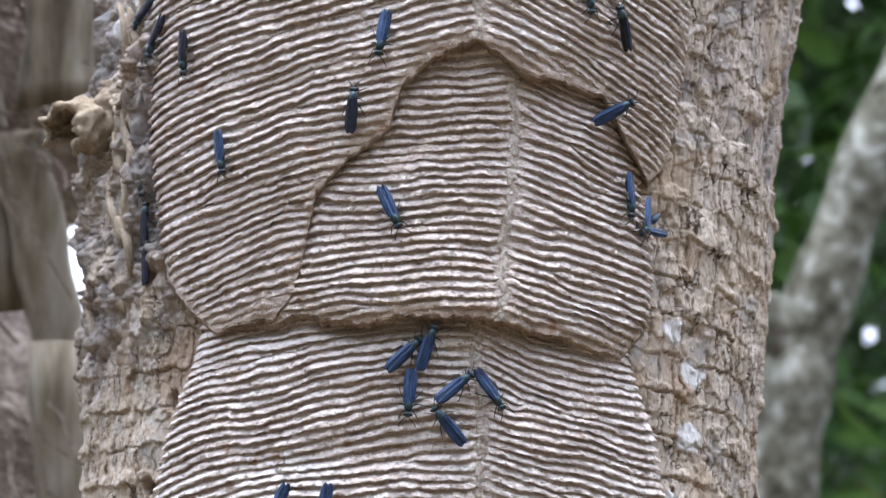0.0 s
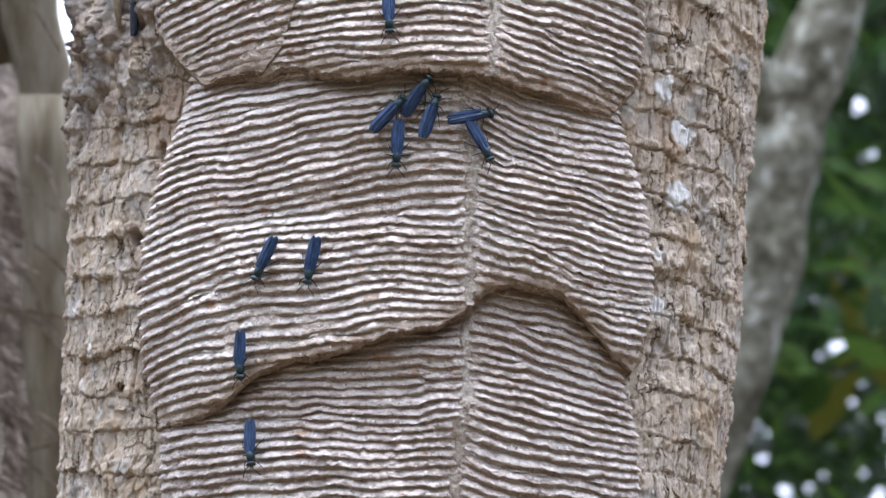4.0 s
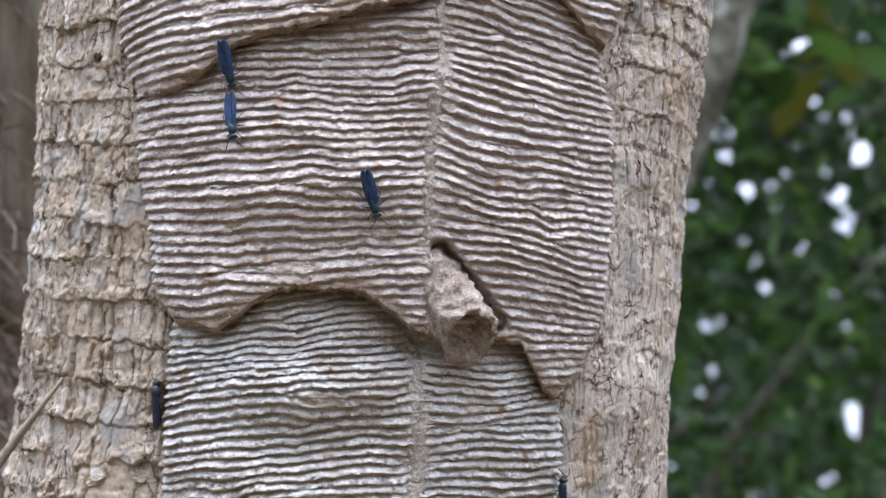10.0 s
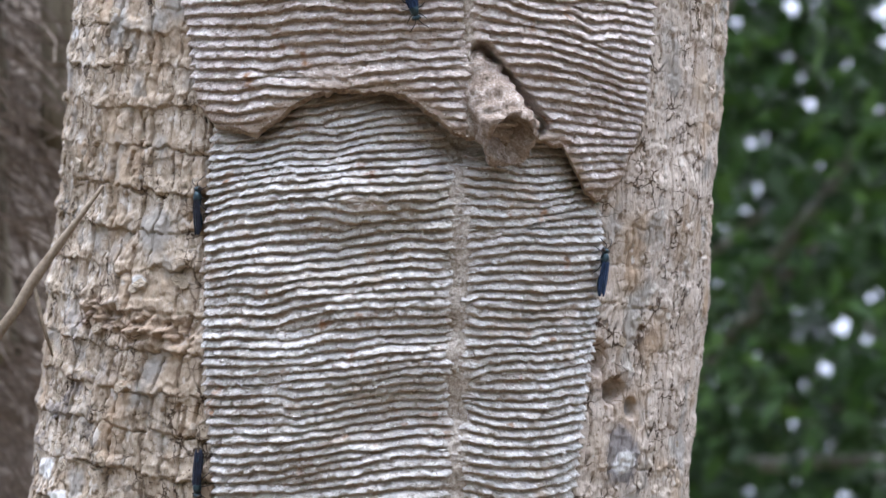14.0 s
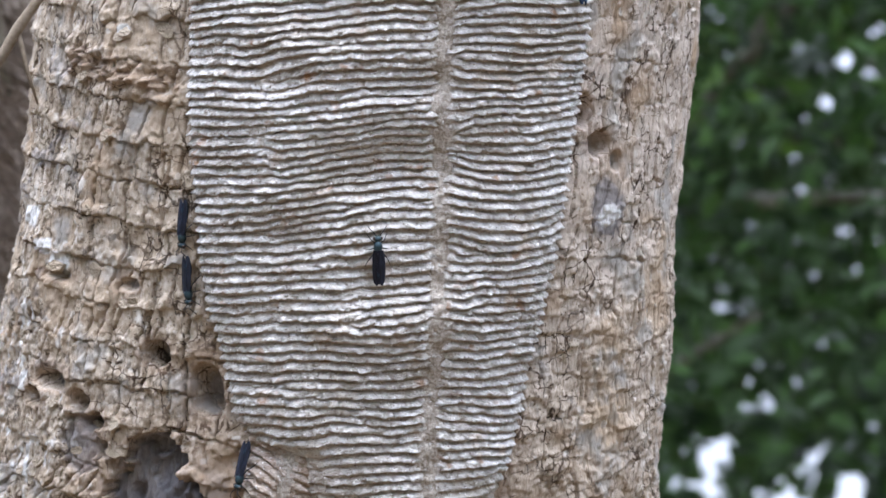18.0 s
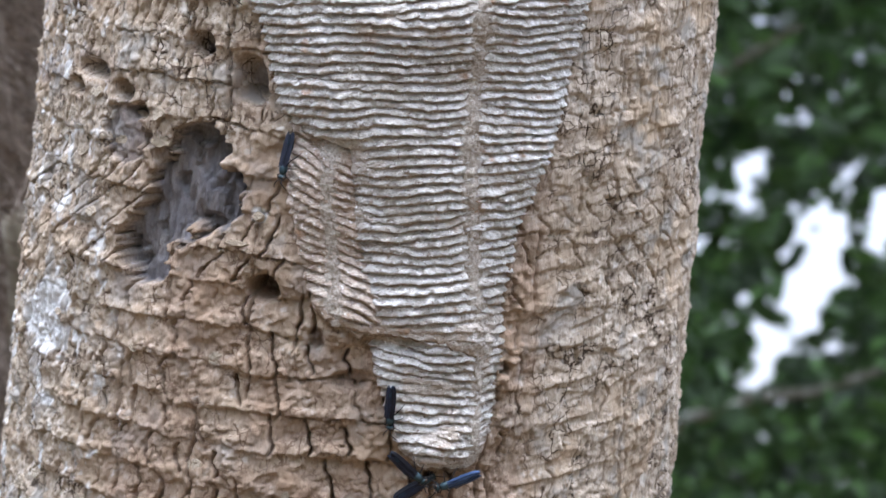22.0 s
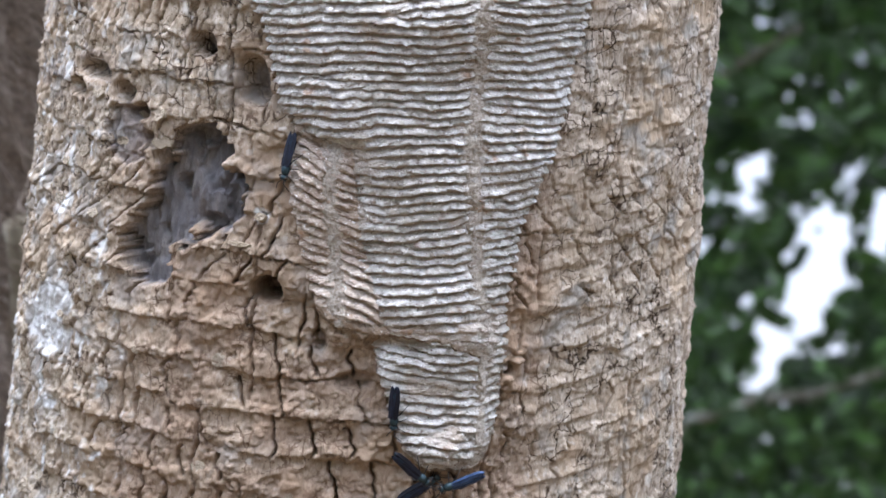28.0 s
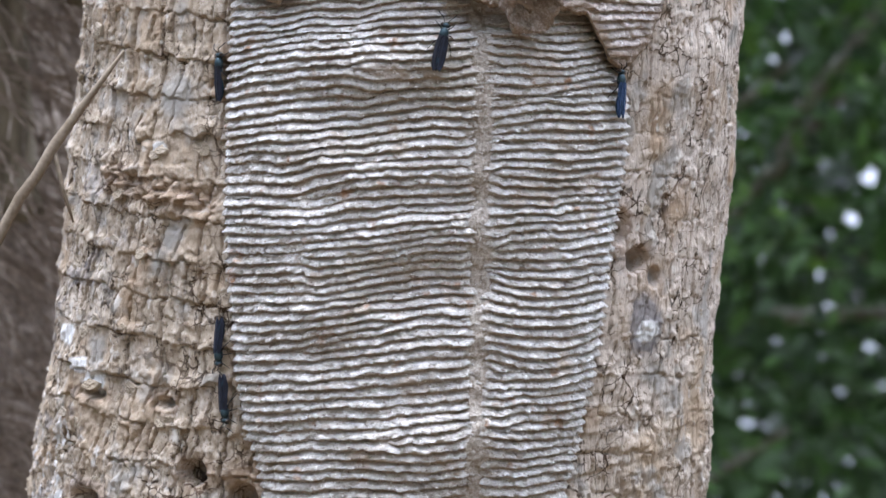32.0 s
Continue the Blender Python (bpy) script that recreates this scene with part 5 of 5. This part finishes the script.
# ---- what stands behind ----
def build_second_palm():
    """The fibrous trunk of another palm with cut leaf stalks."""
    palm = new("old_palm")
    base = Matrix.Translation((-0.45, 1.1, -1.8))
    palm.matrix_world = G @ base
    tagged(palm, "brown fibrous palm trunk with cut leaf stalks", "tree")
    inv = base.inverted()
    th, zz = np.meshgrid(np.linspace(0, 2 * math.pi, 90), np.concatenate([np.linspace(-1.85, -0.9, 10), np.linspace(-0.85, 1.1, 240), np.linspace(1.2, 2.2, 8)]))
    r = 0.195 + 0.022 * fbm(th * 3, zz / 0.10, 101, 4) + 0.008 * fbm(th * 16, zz / 0.03, 103, 3) - 0.05 * step(0.46, 0.53, zz) * step(0.66, 0.59, zz)
    r[:, -1] = r[:, 0]
    P = np.stack([-0.445 + 0.03 * zz + r * np.cos(th), 1.05 + r * np.sin(th), zz], -1)
    child("trunk", grid_mesh("trunk", P, None, FIBRE), palm, "", inv)
    stalks = [((-0.232, 0.78, 0.05), (-0.246, 0.72, 0.440), 0.020, 0.017), ((-0.236, 0.80, 0.39), (-0.276, 0.75, 0.60), 0.020, 0.021), ((-0.243, 0.74, 0.615), (-0.246, 0.70, 0.80), 0.024, 0.026), ((-0.31, 0.82, -0.10), (-0.30, 0.74, 0.22), 0.024, 0.02),
              ((-0.275, 0.80, -0.72), (-0.292, 0.74, -0.40), 0.024, 0.02), ((-0.30, 0.80, 0.48), (-0.31, 0.72, 0.72), 0.022, 0.018)]
    for k, (a, b, r0, r1) in enumerate(stalks):
        a, b = Vector(a), Vector(b)
        bm = bmesh.new()
        n = 12
        pts = [a.lerp(b, i / (n - 1)) + Vector((0.002 * math.sin(i * 1.7 + k), 0, 0)) for i in range(n)]
        rad = [r0 * (1.35 - 0.35 * min(1, i / 3)) + (r1 - r0) * i / (n - 1) for i in range(n)]
        tube(bm, pts, rad, 14, 0.12)
        for v in bm.verts:
            v.co.y = a.y + (v.co.y - a.y) * 0.7
        child("leaf_stalk", bm_mesh("leaf_stalk", bm, STALK), palm, "cut dry brown leaf stalk" , inv)
    # hanging fibres
    rnd = random.Random(8)
    verts, faces = [], []
    for k in range(2600):
        z = rnd.uniform(-0.95, 0.95)
        x = rnd.uniform(-0.36, -0.21)
        if 0.42 < z < 0.57:
            continue
        y = rnd.uniform(0.72, 0.92)
        d = Vector((rnd.gauss(0.8, 0.6), rnd.gauss(0, 0.2), rnd.gauss(-0.35, 0.45))).normalized() * rnd.uniform(0.04, 0.13)
        p, w_ = Vector((x - 0.04, y, z)), rnd.uniform(0.0004, 0.0010)
        for i in range(5):
            f = i / 4
            q = p + d * f + Vector((0.01 * math.sin(f * 4 + k), 0, -0.03 * f * f))
            verts += [(q.x - w_, q.y, q.z - w_), (q.x + w_, q.y - w_, q.z + w_)]
            if i:
                n = len(verts)
                faces.append((n - 4, n - 3, n - 1, n - 2))
    me = bpy.data.meshes.new("fibre_mat")
    me.from_pydata(verts, [], faces)
    me.materials.append(FIBRE)
    ob = child("fibre_mat", me, palm, "", inv)
    ob["kind"] = "stuff"


def build_limb():
    """A mottled limb that crosses behind the trunk."""
    tree = new("leaning_tree")
    base = Matrix.Translation((-0.1, 2.62, -2.9))
    tree.matrix_world = G @ base
    inv = base.inverted()
    tagged(tree, "slanting mottled grey-green tree with smooth bark", "tree")
    line = [(-0.10, 2.62, -2.9), (-0.02, 2.6, -1.6), (0.10, 2.55, -0.6), (0.28, 2.5, 0.08), (0.43, 2.5, 0.44), (0.470, 2.5, 0.57), (0.495, 2.5, 0.70), (0.520, 2.5, 0.78), (0.585, 2.5, 0.95), (0.645, 2.5, 1.08), (0.74, 2.5, 1.28), (0.90, 2.5, 1.6), (1.1, 2.5, 2.0)]
    pts = []
    for a, b in zip(line, line[1:]):
        pts += [Vector(a).lerp(Vector(b), k / 6) for k in range(6)]
    for _ in range(4):
        pts = [pts[0]] + [(pts[i - 1] + pts[i] * 2 + pts[i + 1]) / 4 for i in range(1, len(pts) - 1)] + [pts[-1]]
    bm = bmesh.new()
    tube(bm, pts, [0.06 - 0.027 * i / len(pts) + 0.003 * math.sin(i * 0.9) for i in range(len(pts))], 18, 0.1)
    child("trunk", bm_mesh("trunk", bm, LIMB), tree, "", inv)
    bm = bmesh.new()
    tube(bm, [(0.485, 2.49, 0.72), (0.475, 2.47, 0.775), (0.468, 2.45, 0.815)], [0.022, 0.012, 0.008], 10, 0.2)
    child("limb", bm_mesh("limb", bm, LIMB), tree, "broken stub of a small branch", inv)


# sky openings placed to fit the camera's view, through all leaf layers, at 6.45 m from the eye: slits from (x, z) to
# (x, z) with a half width, and small round ones
SLITS = [(0.795, -1.098, 0.708, -1.227, 0.012), (0.814, -1.149, 0.775, -1.30, 0.030), (0.775, -1.30, 0.760, -1.372, 0.024), (0.770, -1.218, 0.7235, -1.312, 0.020), (0.831, -1.272, 0.79, -1.285, 0.018), (0.666, -1.365, 0.706, -1.420, 0.022),
         (0.706, -1.420, 0.654, -1.494, 0.018), (0.5835, -1.0015, 0.65, -0.999, 0.013), (0.65, -0.999, 0.6687, -1.0577, 0.011), (0.626, -1.037, 0.6235, -1.13, 0.012), (0.547, -1.182, 0.527, -1.212, 0.014), (0.925, -1.097, 0.908, -1.19, 0.026),
         (0.8325, -1.414, 0.811, -1.414, 0.012), (0.8746, -0.9917, 0.819, -1.064, 0.009), (1.012, -0.016, 1.0224, -0.074, 0.017)]
SLITS += [(1.04, -0.038, 1.05, -0.03, 0.015), (0.896, -0.21, 0.897, -0.236, 0.011), (1.03, -0.253, 1.03, -0.235, 0.014), (0.9023, 0.7253, 0.906, 0.74, 0.013), (0.7124, 0.6258, 0.712, 0.63, 0.013), (0.695, 0.408, 0.678, 0.405, 0.012),
          (1.03, 0.501, 1.028, 0.52, 0.017), (0.995, 0.4387, 0.995, 0.368, 0.011), (0.801, 0.409, 0.793, 0.44, 0.010), (0.856, -0.299, 0.865, -0.318, 0.010), (0.9277, 0.617, 0.945, 0.625, 0.010), (0.626, -1.499, 0.63, -1.50, 0.017),
          (-0.735, 1.24, -0.75, 1.46, 0.075), (-0.89, 1.30, -0.90, 1.42, 0.05)]
DOTS = [(0.969, 1.254), (0.982, 1.135), (1.037, 1.148), (1.007, 1.131), (1.017, 1.060), (0.967, 0.656), (0.768, 0.590), (0.797, 0.572), (0.8275, 0.583), (0.728, 0.534), (0.698, 0.454), (0.789, 0.442), (0.996, 0.438), (0.745, 0.245), (0.695, 0.19),
        (0.700, 0.148), (0.742, 0.171), (0.708, 0.036), (0.671, -0.019), (0.862, 0.069), (0.8865, 0.077), (0.924, 0.071), (0.849, 0.030), (0.993, -0.092), (0.927, -0.136), (0.972, -0.154), (0.997, -0.199), (0.959, -0.261), (0.95, -0.108)]
DOTS += [(0.931, -0.235), (0.9355, -0.299), (0.982, -0.338), (0.8855, -0.394), (0.612, -0.649), (0.651, -0.732), (0.692, -0.686), (0.734, -0.732), (0.581, -0.77), (0.596, -0.813), (0.548, -0.813), (0.711, -0.8825), (0.779, -0.883),
         (0.813, -0.884), (0.86, -0.81), (0.697, -0.944), (0.58, -0.8975), (0.733, -0.914), (0.737, -0.977), (0.599, -0.958), (0.644, -0.932), (0.709, -1.019), (0.57, -1.093)]
DOTS += [(0.538, -1.148), (0.853, -1.089), (0.8625, -1.1525), (0.849, -1.187), (0.835, -1.38), (0.918, -1.281), (0.752, -1.483), (0.635, -1.305), (0.596, -1.353), (0.600, -1.446), (0.5955, -1.58), (0.5, -1.646), (0.9055, -1.595), (0.855, -1.706), (0.8405, -1.737)]
dot_rnd = random.Random(2)
GAPS = np.array([*((a, b, c, d, r - (0.0055 if a < 0 else 0.0100 if b < -0.9 else 0.0090)) for a, b, c, d, r in SLITS), *((x, z, x + 0.001, z, dot_rnd.uniform(-0.0045, 0.0) + (0.0015 if z < -0.6 else 0)) for x, z in DOTS)])


def sky_map():
    """How far outside the nearest opening each place lies, on a 5 mm raster."""
    x, z = np.meshgrid(np.arange(-1.6, 1.6, 0.005), np.arange(-2.4, 3.0, 0.005), indexing="ij")
    far = np.full(x.shape, 9.0)
    for ax_, az, bx, bz, r in GAPS:
        t = np.clip(((x - ax_) * (bx - ax_) + (z - az) * (bz - az)) / ((bx - ax_) ** 2 + (bz - az) ** 2), 0, 1)
        far = np.minimum(far, np.hypot(x - ax_ - t * (bx - ax_), z - az - t * (bz - az)) - r)
    return far


SKY_MAP = sky_map()


def open_sky(x, z):
    return SKY_MAP[min(639, max(0, int((x + 1.6) / 0.005))), min(1079, max(0, int((z + 2.4) / 0.005)))]


def crown(name, rnd, count, box, size, material, parent, inv, gaps=True, droop=0.4):
    """Many small pointed leaves, left out where an opening lies in the camera's view."""
    (x0, x1), (y0, y1), (z0, z1) = box
    verts, faces = [], []
    made = 0
    while made < count:
        y = rnd.uniform(y0, y1)
        k = (y + DIST) / 6.45
        x, z = rnd.uniform(x0, x1) * k, rnd.uniform(z0, z1) * k
        s = rnd.uniform(0.6, 1.35) * size
        d = Vector((rnd.gauss(0, 1), rnd.gauss(0, 0.6), rnd.gauss(-droop, 0.6))).normalized()
        n = Vector((rnd.gauss(0, 0.6), rnd.gauss(-0.5, 0.5), rnd.gauss(0.7, 0.5)))
        if gaps and open_sky(x / k, z / k) < 0.6 * s / k and min(open_sky((x + f * s * d.x) / k, (z + f * s * d.z) / k) for f in (-0.4, -0.15, 0.1, 0.4)) < 0.11 * s / k:
            continue
        sd = d.cross(n).normalized()
        up = sd.cross(d)
        p = Vector((x, y, z))
        i = len(verts)
        w_ = 0.24 * s
        for f, w2, l in ((-0.5, 0.02, 0), (-0.2, 0.8, 0.04), (0.12, 0.9, 0.05), (0.5, 0.03, -0.08)):
            c = p + d * (f * s) + up * (l * s)
            verts += [c - sd * (w_ * w2) + up * (0.1 * w_), c, c + sd * (w_ * w2) + up * (0.1 * w_)]
        for r in range(3):
            a = i + r * 3
            faces += [(a, a + 1, a + 4, a + 3), (a + 1, a + 2, a + 5, a + 4)]
        made += 1
    me = bpy.data.meshes.new(name)
    me.from_pydata(verts, [], faces)
    me.materials.append(material)
    for p in me.polygons:
        p.use_smooth = True
    return child(name, me, parent, "", inv)


def build_unseen_woods():
    """Unseen woods added all round to block low sky light, left open behind the trunk."""
    rnd = random.Random(33)
    verts, faces = [], []
    for k in range(7000):
        a = rnd.uniform(-math.pi, math.pi)
        if abs(a - math.pi / 2) < 0.45:
            continue
        r, z = rnd.uniform(7, 12), rnd.uniform(0, 1) ** 1.3 * 7.5
        s = rnd.uniform(0.25, 0.6)
        p = Vector((r * math.cos(a), r * math.sin(a) - 1.4, z))
        d = Vector((rnd.gauss(0, 1), rnd.gauss(0, 1), rnd.gauss(-0.3, 0.6))).normalized()
        e = d.cross(Vector((rnd.gauss(0, 0.5), rnd.gauss(0, 0.5), 1))).normalized()
        i = len(verts)
        verts += [p - d * s, p + e * s * 0.45, p + d * s, p - e * s * 0.45]
        faces.append((i, i + 1, i + 2, i + 3))
    me = bpy.data.meshes.new("woods")
    me.from_pydata(verts, [], faces)
    me.materials.append(LEAF_DARK)
    tagged(new("woods", me), "unseen dark green leaves added all round to block low sky light", "woods", "", "stuff")


def build_forest():
    rnd = random.Random(21)
    for k, (x, y, spec) in enumerate(((0.62, 4.6, ((2600, ((0.30, 1.25), (3.9, 5.0), (-0.4, 2.4)), 0.055, LEAF), (1500, ((0.30, 1.25), (3.9, 5.0), (-2.1, 0.2)), 0.055, LEAF_DARK), (900, ((0.36, 1.25), (3.4, 4.4), (0.6, 2.4)), 0.10, LEAF))),
                                     (1.0, 6.4, ((14000, ((0.28, 1.35), (5.6, 7.0), (-2.1, 2.5)), 0.08, LEAF_DARK),)),
                                     (-0.9, 6.2, ((5200, ((-1.4, -0.25), (5.6, 7.0), (-0.8, 2.6)), 0.10, LEAF_DARK),)),
                                     (0.75, 8.8, ((16000, ((0.25, 1.4), (8.2, 9.8), (-2.1, 2.6)), 0.135, LEAF_DARK),)))):
        tree = new("forest_tree")
        base = Matrix.Translation((x, y, -2.2))
        tree.matrix_world = G @ base
        inv = base.inverted()
        tagged(tree, "dense dark green forest tree with small leaves", "tree", "forest trees behind")
        bm = bmesh.new()
        kk = (y + DIST) / 6.45
        tx = (-1.0 if x < 0 else 1.16 if k else 0.2) * kk
        tube(bm, [(tx + 0.05 * math.sin(i), y + 0.9, -4 + i * 0.6) for i in range(13)], [0.05 - 0.002 * i for i in range(13)], 10, 0.15)
        child("trunk", bm_mesh("trunk", bm, LIMB), tree, "", inv)
        for j in range(7):
            z = rnd.uniform(-1.6, 1.8)
            bm = bmesh.new()
            s = rnd.choice((-1, 1))
            tube(bm, [(tx, y + 0.9, z), (tx + s * 0.25, y + 0.4, z + 0.12), (tx + s * 0.5, y, z + 0.35)], [0.022, 0.014, 0.007], 7, 0.2)
            child("limb", bm_mesh("limb", bm, LIMB), tree, "", inv)
        for cnt, box, size, m in spec:
            crown("crown", rnd, cnt, box, size, m, tree, inv)
        if k == 1:
            # unseen leaf layer added above the view to dim the wood below it
            verts, faces = [], []
            for _ in range(5200):
                p = Vector((rnd.uniform(-2.5, 4), rnd.uniform(3.2, 12), 0))
                p.z = 2.2 + 0.42 * (p.y - 3.2) + rnd.uniform(0.2, 1.4)
                d = Vector((rnd.gauss(0, 1), rnd.gauss(0, 1), rnd.gauss(-0.2, 0.3))).normalized() * rnd.uniform(0.12, 0.24)
                e = d.cross(Vector((rnd.gauss(0, 0.4), rnd.gauss(0, 0.4), 1))).normalized() * d.length * 0.42
                i = len(verts)
                verts += [p - d, p + e, p + d, p - e]
                faces.append((i, i + 1, i + 2, i + 3))
            me = bpy.data.meshes.new("crown")
            me.from_pydata(verts, [], faces)
            me.materials.append(LEAF_DARK)
            child("crown", me, tree, "", inv)
        if k == 0:
            # dim slanting boughs among the leaves
            for pts in ([(0.459, 4.7, -0.444), (0.548, 4.7, -0.334), (0.648, 4.7, -0.214), (0.726, 4.7, -0.082), (0.804, 4.7, 0.038)],
                        [(0.648, 4.7, -0.225), (0.726, 4.7, -0.126), (0.792, 4.7, -0.061), (0.912, 4.7, 0.026)],
                        [(0.647, 4.7, -0.479), (0.779, 4.7, -0.475), (0.946, 4.7, -0.471)],
                        [(0.461, 4.7, -1.512), (0.618, 4.7, -1.452), (0.753, 4.7, -1.438), (0.954, 4.7, -1.366)],
                        [(0.705, 4.7, -0.096), (0.817, 4.7, 0.036), (0.906, 4.7, 0.169), (1.040, 4.7, 0.302)]):
                bm = bmesh.new()
                tube(bm, pts, [0.017 - 0.003 * i for i in range(len(pts))], 8, 0.15)
                child("limb", bm_mesh("limb", bm, LIMB), tree, "", inv)
            # a few large yellowing leaves
            bm_leaf = (((0.955, 4.2, 0.83), 0.26, 20), ((0.92, 4.3, 0.66), 0.2, -25), ((1.0, 4.2, 0.70), 0.14, 40))
            for (lx, ly, lz), ln, turn in bm_leaf:
                bm = bmesh.new()
                rows = []
                for i in range(9):
                    f = i / 8
                    w_ = 0.19 * ln * math.sin(math.pi * (0.04 + 0.93 * f)) ** 0.8
                    rows.append([bm.verts.new((t * w_, 0.02 * ln * abs(t) - 0.2 * ln * (f - 0.5) ** 2, (0.5 - f) * ln)) for t in (-1, -0.5, 0, 0.5, 1)])
                for r1, r2 in zip(rows, rows[1:]):
                    for t in range(4):
                        bm.faces.new((r1[t], r1[t + 1], r2[t + 1], r2[t]))
                child("large_leaf", bm_mesh("large_leaf", bm, LEAF_YELLOW), tree, "large yellow-green leaf", inv @ Matrix.Translation((lx * 0.88, ly, lz * 0.88)) @ pose(0, 0, 0, 10, -turn, 20))


build_ground()
tree, tree_base = build_trunk()
build_nest()
build_wasps()
build_twig()
build_second_palm()
build_limb()
build_forest()
build_unseen_woods()
build_plates(tree, tree_base)
motions()
